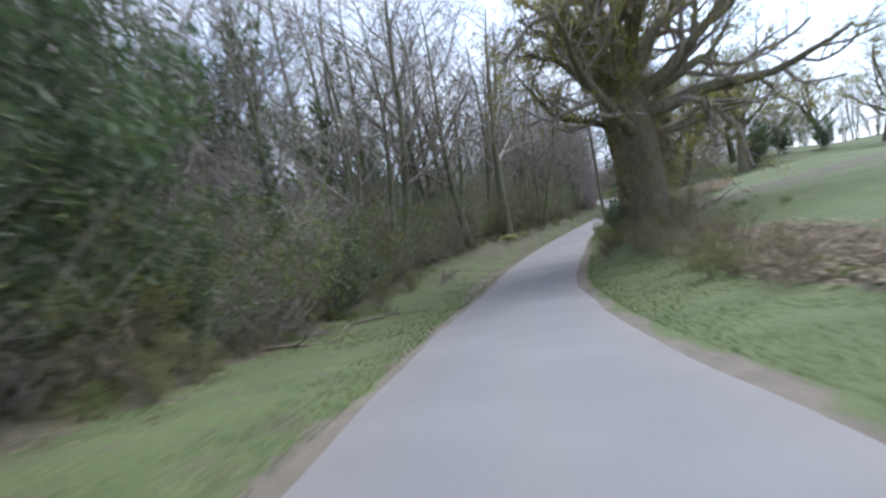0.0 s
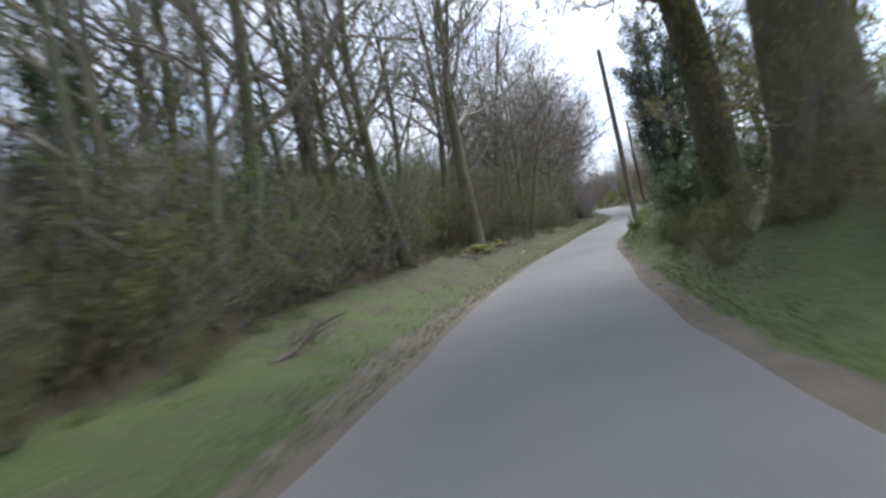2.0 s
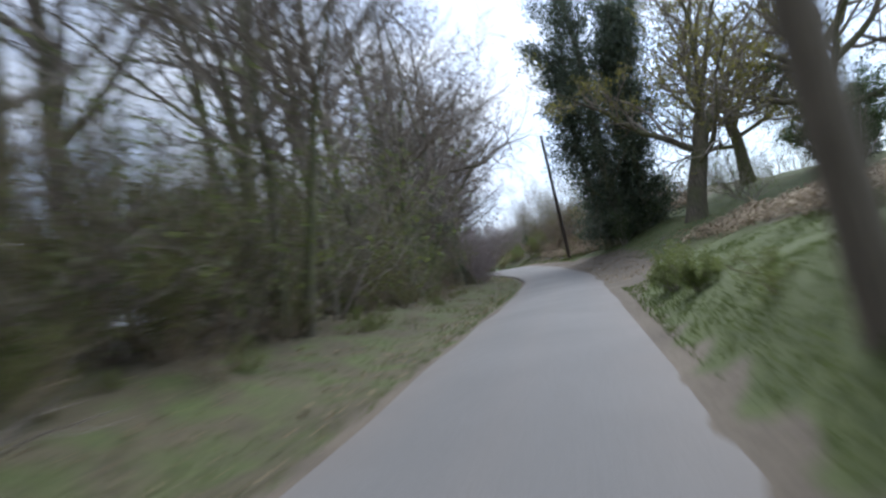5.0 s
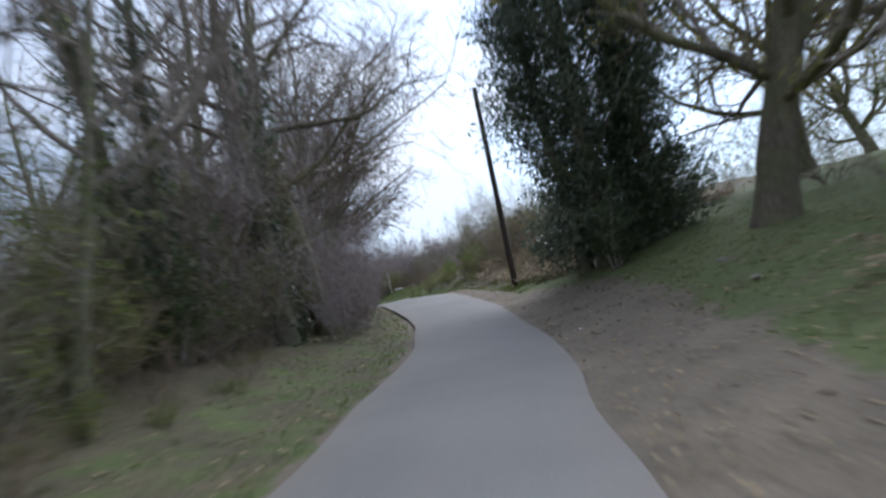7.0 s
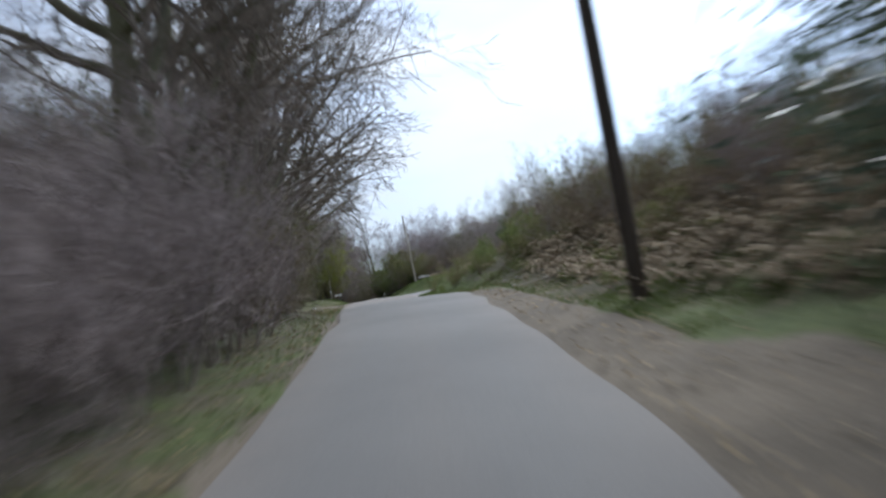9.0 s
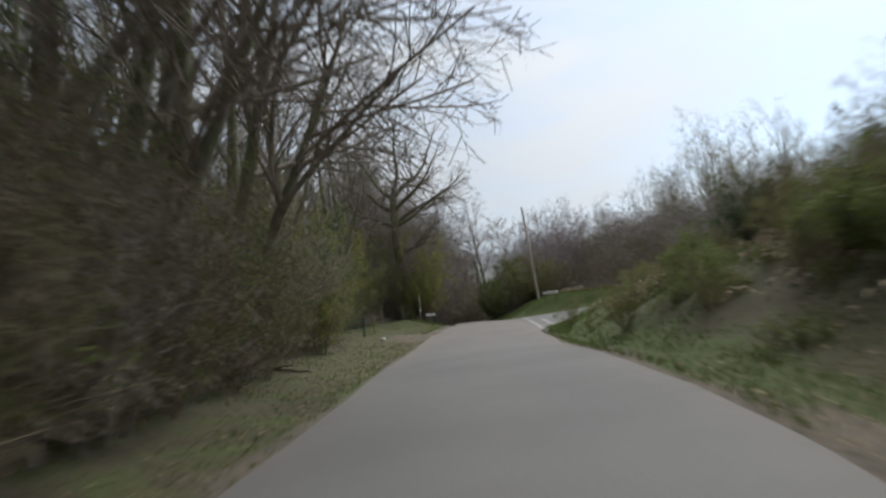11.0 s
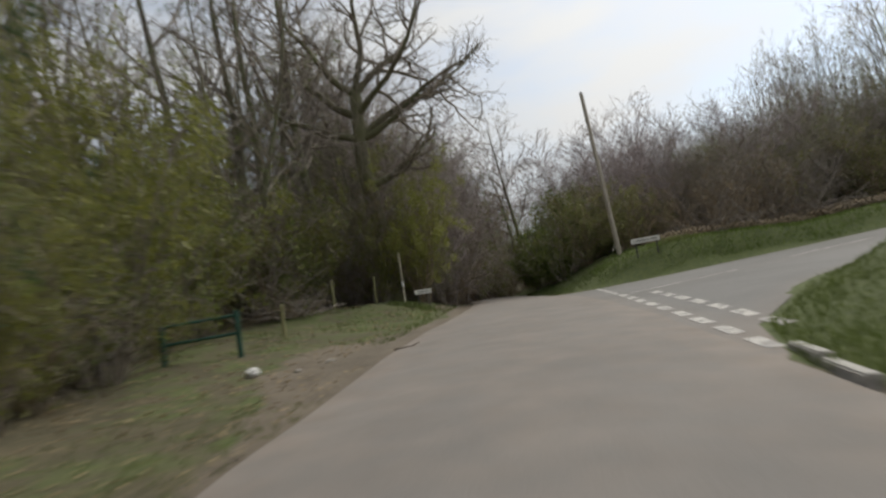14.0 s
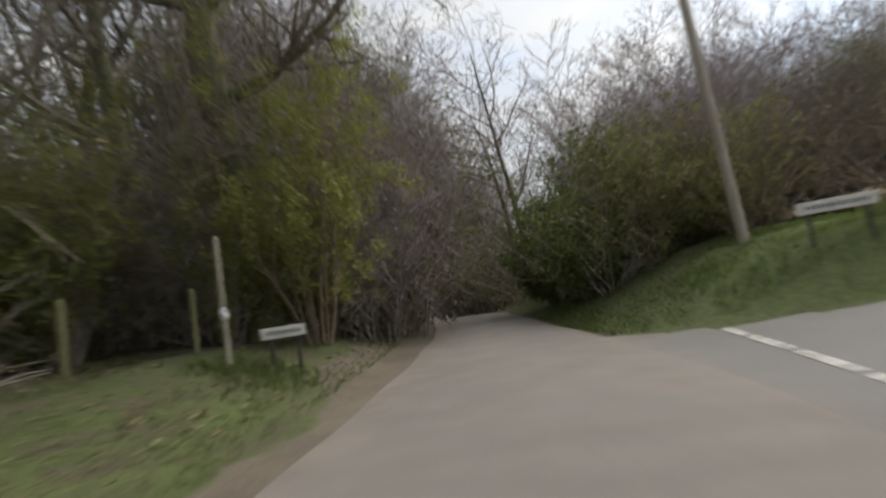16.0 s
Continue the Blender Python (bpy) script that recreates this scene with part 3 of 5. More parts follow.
        for s in stems:
            l1 += fork(r, s[0], s[1], 12, 0.08, 1, 0.75, 0.34, 4, 0.16, 0.03, 3)
        for s in l1:
            l2 += fork(r, s[0], s[1], 6, 0.1, 1, 0.75, 0.55, 3, 0.2, 0.01, 2, least=0.01)
        for s in l2:
            l3 += fork(r, s[0], s[1], 5, 0.1, 1, 0.8, 0.75, 1, 0.2, 0.0, 2, thin=0.8, least=0.0065)
    else:
        for k in range(int(9 * rich) + 1):
            a = r.rand() * 6.3
            lean = 0.25 + 0.75 * r.rand()
            p = branch(r, (0.25 * math.cos(a), 0.25 * math.sin(a), -0.15), (lean * math.cos(a), lean * math.sin(a), 1), height * (0.65 + 0.4 * r.rand()), 4, 0.12, 0.01)
            stems.append((p, np.linspace(girth, girth * 0.25, 5), 3))
        for s in stems:
            l1 += fork(r, s[0], s[1], 7, 0.05, 1, 0.8, 0.45, 2, 0.2, 0.01, 2, thin=0.8)
        for s in l1:
            l2 += fork(r, s[0], s[1], 5, 0.1, 1, 0.8, 0.6, 1, 0.2, 0.0, 2, thin=0.8)
        if rich >= 1:
            for s in l2:
                l3 += fork(r, s[0], s[1], 2, 0.2, 1, 0.7, 0.7, 1, 0.2, 0.0, 2, thin=0.85)
    if kind == "oak":
        attach("trunk", mesh_of("trunk", *tubes(stems), True), bark, root)
        for s in l1:
            attach("limb", mesh_of("limb", *tubes([s]), True), bark, root)
        attach("crown", mesh_of("crown", *tubes(l2 + l3 + l4)), twig, root, "bare branching twigs")
    else:
        for s in stems if kind not in ("shrub", "brush") else [None]:
            attach("trunk" if kind not in ("shrub", "brush") else "framework", mesh_of("trunk", *tubes([s] if s else stems), True), bark, root)
        attach("crown", mesh_of("crown", *tubes(l1 + l2 + l3 + l4)), twig, root)
    tips = np.concatenate([s[0][1:] for s in (l4 or l3 or l2)])
    if leaves:
        attach("foliage", mesh_of("foliage", *leaves_at(r, tips, leaves, 0.12, leaf_size, simple=True)), leaf, root)
    if ivy:
        pl = np.concatenate([s[0][: max(2, int(len(s[0]) * ivy))] for s in stems])
        t = np.linspace(0, 1, 60)
        dense = np.concatenate([np.stack([np.interp(t * (len(s[0]) - 1) * ivy, np.arange(len(s[0])), s[0][:, k]) for k in range(3)], -1) for s in stems])
        n_ivy = 1700 if kind == "oak" else 3600
        c = dense[r.randint(0, len(dense), n_ivy)]
        ang = r.rand(n_ivy) * 6.3
        off = girth * 1.15 + np.abs(r.normal(0, 0.13, n_ivy))
        c = c + np.stack([np.cos(ang) * off, np.sin(ang) * off, r.normal(0, .1, n_ivy)], -1)
        attach("ivy", mesh_of("ivy", *leaves_at(r, c, n_ivy, 0.03, 0.075)), LEAF_IVY, root, "dark green climbing ivy")
    root["label"] = label
    return root


def bush_model(name, seed, width, height, leaf, leaves, size, label, twig=None, count=11):
    """A dense evergreen or leafing bush: stems and several uneven clumps of leaves."""
    r = np.random.RandomState(seed)
    root = new(name)
    lines, places = [], []
    for k in range(count):
        a = r.rand() * 6.3
        lean = 0.15 + 1.1 * r.rand() * width / height
        p = branch(r, (0.2 * math.cos(a), 0.2 * math.sin(a), -0.15), (lean * math.cos(a), lean * math.sin(a), 1), height * (0.55 + 0.5 * r.rand()), 6, 0.1, 0.02)
        lines.append((p, np.linspace(0.035, 0.008, 7), 4))
        sub = fork(r, p, lines[-1][1], 6, 0.12, 1, 0.8, 0.4, 3, 0.15, 0.02, 2)
        lines += sub
        for s in sub:
            places.append(s[0][1:])
            lines += fork(r, s[0], s[1], 3, 0.2, 1, 0.8, 0.5, 2, 0.15, 0.0, 2)
    attach("framework", mesh_of("framework", *tubes(lines)), twig or TWIG, root)
    attach("foliage", mesh_of("foliage", *leaves_at(r, np.concatenate(places), leaves, 0.13, size * 1.05, simple=True)), leaf, root)
    root["label"] = label
    return root


MODELS = {}


def put(model, x, y, scale=1.0, turn=None, category="tree", group="", label="", sink=0.0, lean=0.0, tall=1.0):
    """Stands a copy of a model on the ground; the first use takes the model itself."""
    root = MODELS[model]
    turn = random.random() * 360 if turn is None else turn
    if not root.get("used"):
        ob = root
        root["used"] = 1
    else:
        ob = copy_thing(root, Matrix())
    ob.matrix_basis = pose(x, y, gz(x, y) - sink, lean, 0, turn) @ Matrix.Diagonal((scale, scale, scale * tall, 1))
    return tagged(ob, label or root["label"], category, group)


MODELS["wood_a"] = tree_model("woodland_tree", 1, "wood", 16, 0.22, label="tall bare woodland tree with mossy grey bark")
MODELS["wood_b"] = tree_model("woodland_tree", 2, "wood", 14, 0.15, label="slender bare woodland tree with a fine twiggy crown")
MODELS["wood_c"] = tree_model("woodland_tree", 5, "wood", 15, 0.27, label="tall bare woodland tree with spreading branches")
MODELS["wood_d"] = tree_model("woodland_tree", 8, "wood", 13, 0.16, twig=TWIG_PALE, leaf=LEAF_GREEN, leaves=1800, label="woodland tree with first small green leaves")
MODELS["wood_ivy"] = tree_model("woodland_tree", 4, "wood", 15, 0.22, ivy=0.55, label="bare woodland tree with ivy on its trunk")
MODELS["far_a"] = tree_model("woodland_tree", 6, "wood", 15, 0.2, rich=0.75, label="bare tree deep in the wood")
MODELS["far_b"] = tree_model("woodland_tree", 7, "wood", 13, 0.15, twig=TWIG_PALE, rich=0.75, label="slim pale tree deep in the wood")
MODELS["edge_a"] = tree_model("overhanging_tree", 11, "edge", 11, 0.17, twig=TWIG_DARK, label="bare tree reaching its branches over the lane")
MODELS["edge_b"] = tree_model("overhanging_tree", 12, "edge", 9, 0.14, twig=TWIG_DARK, label="leaning bare tree with fine twigs over the lane")
MODELS["edge_c"] = tree_model("overhanging_tree", 13, "edge", 8.5, 0.15, twig=TWIG_DARK, label="low bare tree with fine twigs arching over the lane")
MODELS["slim_a"] = tree_model("young_tree", 21, "slim", 9, 0.07, BARK, TWIG_PALE, label="clump of slim bare young trees")
MODELS["slim_b"] = tree_model("young_tree", 22, "slim", 10, 0.08, BARK, TWIG_PALE, LEAF_SPRING, 1200, 0.05, "clump of slim young trees with pale buds")
MODELS["shrub_a"] = tree_model("shrub", 31, "shrub", 3.6, 0.026, TWIG, TWIG, label="bare twiggy brown hedgerow shrub")
MODELS["shrub_b"] = tree_model("shrub", 32, "shrub", 3.2, 0.024, TWIG_BROWN, TWIG_BROWN, LEAF_DEAD, 350, 0.05, "brown twiggy shrub with a few dead leaves", rich=0.99)
MODELS["shrub_c"] = tree_model("shrub", 33, "shrub", 4.0, 0.026, TWIG, TWIG_PALE, LEAF_GREEN, 1900, 0.055, "twiggy shrub hazed with small new leaves", rich=0.99)
MODELS["shrub_lite"] = tree_model("shrub", 34, "shrub", 4.2, 0.03, TWIG, TWIG, LEAF_DEAD, 150, 0.08, "bare undergrowth deep in the wood", rich=0.6)
MODELS["brown_lite"] = tree_model("shrub", 35, "shrub", 3.6, 0.03, TWIG_BROWN, TWIG_BROWN, LEAF_DEAD, 60, 0.06, "brown scrub", rich=0.6)
MODELS["brush_a"] = tree_model("thicket_tree", 36, "brush", 7, 0.045, TWIG, TWIG_PURPLE, label="dense bare thicket of fine purplish-brown twigs")
MODELS["brush_b"] = tree_model("thicket_tree", 37, "brush", 6.5, 0.045, TWIG_BROWN, TWIG_BROWN, LEAF_OLIVE, 4000, 0.05, "dense brown thicket hazed with small olive leaves")
MODELS["brush_c"] = tree_model("thicket_tree", 38, "brush", 6.5, 0.045, TWIG, TWIG_PALE, LEAF_GREEN, 4200, 0.05, "dense twiggy thicket coming into green leaf")
MODELS["bush_holly"] = bush_model("evergreen_bush", 41, 2.2, 4.2, LEAF_HOLLY, 6500, 0.085, "dense dark evergreen holly bush")
MODELS["bush_yellow"] = bush_model("leafing_bush", 42, 2.0, 4.0, LEAF_YELLOW, 4200, 0.068, "bush in fresh yellow-green spring leaf", TWIG_DARK)
MODELS["bush_lime"] = bush_model("leafing_bush", 47, 1.7, 6.5, LEAF_LIME, 15000, 0.06, "tall slender bush in bright lime-green spring leaf", TWIG_BROWN, 14)
MODELS["bush_green"] = bush_model("leafing_bush", 43, 1.8, 2.6, LEAF_GREEN, 5000, 0.08, "round green bush at the roadside")
MODELS["bush_olive"] = bush_model("leafing_bush", 45, 2.0, 3.2, LEAF_OLIVE, 2300, 0.065, "twiggy bush hazed with small olive-green leaves", TWIG_BROWN, 9)
MODELS["bramble"] = bush_model("bramble", 44, 2.4, 1.1, LEAF_GREEN, 900, 0.06, "low tangled bramble with sparse green leaves", TWIG_BROWN, 7)


def thicket(name, model, places, label):
    """Many plants nobody could count, joined into one object."""
    root = MODELS.pop(model)
    kids = [c for c in root.children]
    V, F, M, mats, base = [], [], [], [], 0
    shapes = []
    for c in kids:
        n = len(c.data.vertices)
        co = np.empty(n * 3, np.float32)
        c.data.vertices.foreach_get("co", co)
        shapes.append((co.reshape(-1, 3), [tuple(q.vertices) for q in c.data.polygons], len(mats)))
        mats.append(c.data.materials[0])
    for x, y, scale, turn in places:
        m = np.array(pose(x, y, gz(x, y), 0, 0, turn).to_3x3()) * scale
        for co, polys, k in shapes:
            V.append(co @ m.T + np.array((x, y, gz(x, y))))
            F += [tuple(i + base for i in q) for q in polys]
            M += [k] * len(polys)
            base += len(co)
    me_ = mesh_of(name, np.concatenate(V), F)
    for mt in mats:
        me_.materials.append(mt)
    me_.polygons.foreach_set("material_index", np.array(M, np.int32))
    for c in kids:
        bpy.data.objects.remove(c)
    bpy.data.objects.remove(root)
    return tagged(new(name, me_), label, "undergrowth", kind="stuff")


# ---- left-hand wood ----
R = np.random.RandomState(77)


def edge_x(y, side):
    return float(np.interp(y, GRID_Y, X_LEFT if side < 0 else X_RIGHT))


def beside(y, d, side):
    """The point d metres off the road's edge at station y."""
    h = float(np.interp(y, GRID_Y, HEAD))
    n = Vector((1, -h)).normalized() * side
    return edge_x(y, side) + n.x * d, y + n.y * d


def free(x, y, keep=2.0):
    s, dl, dr = station(x, y)
    on_side_road = x > 25.5 and near_y(x) - keep < y < far_y(x) + keep
    return max(dl, dr) > keep and not on_side_road


def wood_side(y):
    """How far from the lane the wood begins on its left."""
    return float(np.interp(y, [-10, 16, 26, 34, 60, 70, 100, 104, 109, 117, 121, 160], [4.6, 4.4, 3.2, 2.6, 2.3, 1.5, 1.8, 3.6, 5.5, 4.2, 1.4, 1.2]))


def shrub_side(y):
    """How far from the lane the low growth begins, behind the open verge."""
    return wood_side(y) + float(np.interp(y, [20, 27, 37, 44, 58, 66, 75, 81, 90, 96, 104, 107], [0, 1.5, 1.3, .3, .4, 1.7, 1.5, .6, .9, 2.0, 1.6, 0]))


KEY_TREES = [("wood_c", 4.5, 42.0, 1.15), ("wood_a", 1.6, 36.7, 1.0), ("wood_a", 3.4, 43.5, .9), ("wood_ivy", 15.4, 66.2, 1.0), ("wood_c", 17.2, 87.6, 1.0), ("wood_c", 16.8, 102.6, 1.1),
             ("wood_a", 17.0, 94.2, .9), ("wood_a", 16.4, 96.0, 1.0), ("wood_b", 7.4, 49.7, .85), ("wood_b", 9.0, 53.0, .95), ("wood_a", 10.6, 57.0, .85), ("wood_b", 12.4, 60.8, .9)]
for m, x, y, s in KEY_TREES:
    put(m, x, y, s, group="woodland trees")
deep = []
THIN = np.random.RandomState(12)
for y in np.arange(1, 142, 2.4):
    for d0, d1 in ((1.9 if y < 66 else 3.2, 4.2 if y < 66 else 5.2), (5, 10), (11, 19), (20, 32)):
        x, yy = beside(y + R.rand() * 2, wood_side(y) + d0 + R.rand() * (d1 - d0), -1)
        near = d0 < 10
        if 62 < y < 108 and near and THIN.rand() < 0.45:
            continue
        if 34 < y < 77 and (d0 > 10 or (d0 == 5 and R.rand() < 0.5)):
            continue
        if R.rand() < (0.8 if near else 0.85 if d0 < 15 else 0.4) and free(x, yy, 2.4) and not (105 < yy < 117 and d0 < 3) and min(math.hypot(x - k[1], yy - k[2]) for k in KEY_TREES) > 1.2:
            kinds = (["wood_a", "wood_b", "wood_c", "wood_d", "wood_ivy"], [.25, .33, .14, .14, .14]) if d0 < 4.5 or (near and y < 60) else (["far_a", "far_b"], [.6, .4])
            put(R.choice(kinds[0], p=kinds[1]), x, yy, 0.75 + R.rand() * 0.45, group="woodland trees", lean=R.normal(0, 2.5))
for y in np.arange(-4, 150, 1.3):
    for d0, d1 in ((0.2, 1.4), (2.2, 4.5), (6, 12), (14, 22)):
        x, yy = beside(y + R.rand(), shrub_side(y) + d0 + R.rand() * (d1 - d0), -1)
        if not free(x, yy, 1.3) or (d0 > 5 and R.rand() < 0.45):
            continue
        if 30 < y < 62 and d0 > 2 and R.rand() < 0.5:
            continue
        if 16.6 < x < 20.5 and 110 < yy < 119:
            continue
        if d0 > 5:
            deep.append((x, yy, 0.8 + R.rand() * 0.6, R.rand() * 360))
        else:
            k = R.choice(["shrub_a", "shrub_b", "shrub_c", "bramble", "bush_holly", "bush_olive"], p=[.22, .16, .36, .10, .04, .12])
            big = 1.35 if 24 < y < 50 and k == "shrub_c" else 1.15 if y > 80 else 1.0
            put(k, x, yy, (0.75 + R.rand() * 0.5 if d0 > 1 else 0.5 + R.rand() * 0.35) * big, category="shrub", group="wood-edge shrubs")
# tall hazel-like growth along the first stretch
for k in range(18):
    y = -2 + R.rand() * 56
    x, yy = beside(y, wood_side(y) + 1.0 + R.rand() * 6, -1)
    put(R.choice(["slim_a", "slim_b"]), x, yy, 0.5 + R.rand() * 0.35, group="young trees")
for k in range(26):
    y = -6 + R.rand() * 40
    x, yy = beside(y, wood_side(y) + 7 + R.rand() * 14, -1)
    put(R.choice(["wood_ivy", "wood_d", "far_a"]), x, yy, 0.75 + R.rand() * 0.4, group="woodland trees")
# trees that lean out over the lane
for k, y in enumerate((48, 56, 77.6, 89.0)):
    x, yy = beside(y, (3.0 if 70 < y < 82 else 3.2) + R.rand() * 0.5, -1)
    h = math.degrees(math.atan(float(np.interp(y, GRID_Y, HEAD))))
    put("edge_a" if k % 2 else "edge_b", x, yy, (0.85 if y < 70 else 1.4) + R.rand() * 0.2, turn=-h + R.normal(0, 18), group="overhanging trees")
for x, y, sc in ((17.8, 91.5, 1.36), (17.6, 87.6, 1.3), (17.5, 83.0, 1.15), (16.9, 74.0, 1.06)):
    put("edge_c", x, y, sc, turn=R.normal(0, 12), group="overhanging trees")
# tall dark evergreens standing back in the wood
for x, y, s in ((-9.5, 17.5, 1.3), (-8.0, 23.0, 1.5), (-11.0, 27.5, 1.6), (-6.0, 31.0, 1.2), (-6.5, 38.5, 1.2), (-5.0, 47.0, 1.2), (-14, 12, 1.7), (9.5, 100.5, 1.5), (12, 92, 1.2)):
    put("bush_holly", x, y, s, category="tree", group="evergreen trees", tall=1.9, label="tall dark evergreen tree standing in the wood")
# deep wood beyond the lay-by
for k in range(120):
    x, y = -6 + R.rand() * 26, 110 + R.rand() * 42
    if free(x, y, 7 if y < 121 else 3) and THIN.rand() < 0.6:
        put(R.choice(["far_a", "far_b", "slim_a"]), x, y, 0.85 + R.rand() * 0.4, group="woodland trees")
        deep.append((x + R.normal(0, 1.2), y + R.normal(0, 1.2), 0.9 + R.rand() * 0.6, R.rand() * 360))
thicket("undergrowth", "shrub_lite", [q for q in deep if free(q[0], q[1], 2.2)], "tangled bare undergrowth filling the wood")
# thick shrub front along the last stretch of wood
for y in np.arange(79, 104, 1.15):
    x, yy = beside(y, shrub_side(y) + 0.9 + R.rand() * 1.2, -1)
    put(R.choice(["bush_olive", "shrub_c", "shrub_b"], p=[.6, .2, .2]), x, yy, 0.8 + R.rand() * 0.4, category="shrub", group="wood-edge shrubs")
# low growth that hides the feet of the trees along the lane
for y in np.arange(74, 104, 0.9):
    x, yy = beside(y, shrub_side(y) - 0.2 + R.rand() * 0.9, -1)
    put(R.choice(["bush_olive", "shrub_b", "shrub_c"], p=[.6, .25, .15]), x, yy, 0.42 + R.rand() * 0.22, category="shrub", group="wood-edge shrubs")
for y in np.arange(65, 92, 1.3):
    x, yy = beside(y, shrub_side(y) - 0.5 + THIN.rand() * 0.7, -1)
    put(THIN.choice(["brush_a", "brush_b", "brush_c"], p=[.5, .35, .15]), x, yy, 0.3 + THIN.rand() * 0.16, group="woodland thickets")
for y in np.arange(64, 78, 1.6):
    x, yy = beside(y, shrub_side(y) + 0.8 + THIN.rand() * 1.2, -1)
    put(THIN.choice(["brush_a", "brush_b"]), x, yy, 0.6 + THIN.rand() * 0.25, group="woodland thickets")
for x, y, sc in ((17.5, 71.2, .42), (17.9, 72.6, .5), (18.1, 74.2, .5), (18.4, 75.8, .46), (18.6, 77.6, .44), (17.0, 69.8, .42), (17.4, 68.2, .34), (17.6, 69.4, .36), (16.7, 67.0, .38), (17.9, 70.8, .32)):
    put("brush_a", x, y, sc, group="woodland thickets")
for y in np.arange(79, 104, 1.0):
    x, yy = beside(y, shrub_side(y) - 0.7 + THIN.rand() * 0.8, -1)
    put(THIN.choice(["brush_a", "brush_b", "brush_c"], p=[.12, .7, .18]), x, yy, 0.34 + THIN.rand() * 0.2, group="woodland thickets")
for y in np.arange(80, 104, 1.9):
    x, yy = beside(y, shrub_side(y) + 0.8 + THIN.rand() * 0.8, -1)
    put(THIN.choice(["brush_b", "brush_c"], p=[.75, .25]), x, yy, 0.6 + THIN.rand() * 0.2, group="woodland thickets")
# creeping brambles where the verge meets the wood
for y in np.arange(8, 64, 0.8):
    x, yy = beside(y, shrub_side(y) - 0.7 + THIN.rand() * 1.2, -1)
    put(THIN.choice(["bramble", "bush_olive", "shrub_b"], p=[.6, .2, .2]), x, yy, 0.2 + THIN.rand() * 0.18, category="shrub", group="wood-edge shrubs")
# dark thicket and evergreens on the bank inside the bend
for x, y, sc in ((3.6, 41.6, .5), (2.4, 42.6, .6), (4.6, 44.6, .5), (3.4, 46.2, .62), (5.6, 46.8, .5), (1.6, 40.4, .6), (6.8, 48.6, .5)):
    put("brush_c" if sc > .55 else "brush_b", x, y, sc, group="woodland thickets")
for x, y, sc in ((0.4, 43.0, .8), (1.4, 46.4, .85), (-0.8, 40.6, .8), (2.6, 49.2, .85), (-2.2, 45.0, 1.0)):
    put("bush_holly", x, y, sc, category="bush", group="evergreen bushes", tall=1.2)
# leafing growth at the foot of the trees
for y in np.arange(52, 78, 1.5):
    x, yy = beside(y, shrub_side(y) + 0.5 + R.rand() * 1.0, -1)
    put(R.choice(["bush_olive", "shrub_c"], p=[.55, .45]), x, yy, 0.5 + R.rand() * 0.3, category="shrub", group="wood-edge shrubs")
for k in range(30):
    y = 6 + R.rand() * 40
    x, yy = beside(y, shrub_side(y) + 1.2 + R.rand() * 3.4, -1)
    put(R.choice(["bush_olive", "shrub_c"]), x, yy, 0.85 + R.rand() * 0.5, category="shrub", group="wood-edge shrubs")
for y in np.arange(4, 50, 1.6):
    x, yy = beside(y, shrub_side(y) + 0.5 + R.rand() * 1.6, -1)
    put(R.choice(["bush_olive", "shrub_c"], p=[.45, .55]), x, yy, 0.5 + R.rand() * 0.35, category="shrub", group="wood-edge shrubs")
for k in range(22):
    x, y = 13.5 + R.rand() * 5.0, 104 + R.rand() * 14.5
    if x < edge_x(y, -1) - 4.3 and not (x > 16.3 and 107 < y < 118):
        put(R.choice(["bush_olive", "shrub_c", "bush_green"], p=[.4, .25, .35]), x, y, 0.7 + R.rand() * 0.4, category="shrub", group="wood-edge shrubs")
# dense fine thickets that close the wood to the eye
for y in np.arange(2, 62, 2.0):
    for d0 in (2.2, 6.5):
        if y > 36 and d0 > 3 or y < 13 and d0 < 3:
            continue
        x, yy = beside(y + R.rand() * 1.4, shrub_side(y) + d0 + R.rand() * 2.4, -1)
        put(R.choice(["brush_a", "brush_b", "brush_c"], p=[.5, .15, .35]), x, yy, (0.62 if d0 < 3 and y < 36 else 0.46 if d0 < 3 else 0.95 if y < 26 else 0.65) + R.rand() * 0.2, group="woodland thickets")
for y in np.arange(63, 121, 1.7):
    for d0 in (1.4, 4.5):
        x, yy = beside(y + R.rand() * 1.2, shrub_side(y) + d0 + R.rand() * 2.0, -1)
        if 104 < yy < 117 and d0 < 3 or y < 78 and d0 > 2:
            continue
        put(R.choice(["brush_a", "brush_b", "brush_c"], p=[.4, .35, .25] if y < 76 else [.08, .74, .18]), x, yy, (0.5 if d0 < 2 and y < 78 else 0.56 if d0 < 2 else 0.66) + R.rand() * 0.2, group="woodland thickets")
for x, y, sc in ((14.5, 105.0, .8), (13.0, 109.0, .85), (11.5, 114, .95), (14.2, 112.0, .75), (13.4, 116.4, .85)):
    put("brush_c", x, y, sc, group="woodland thickets")
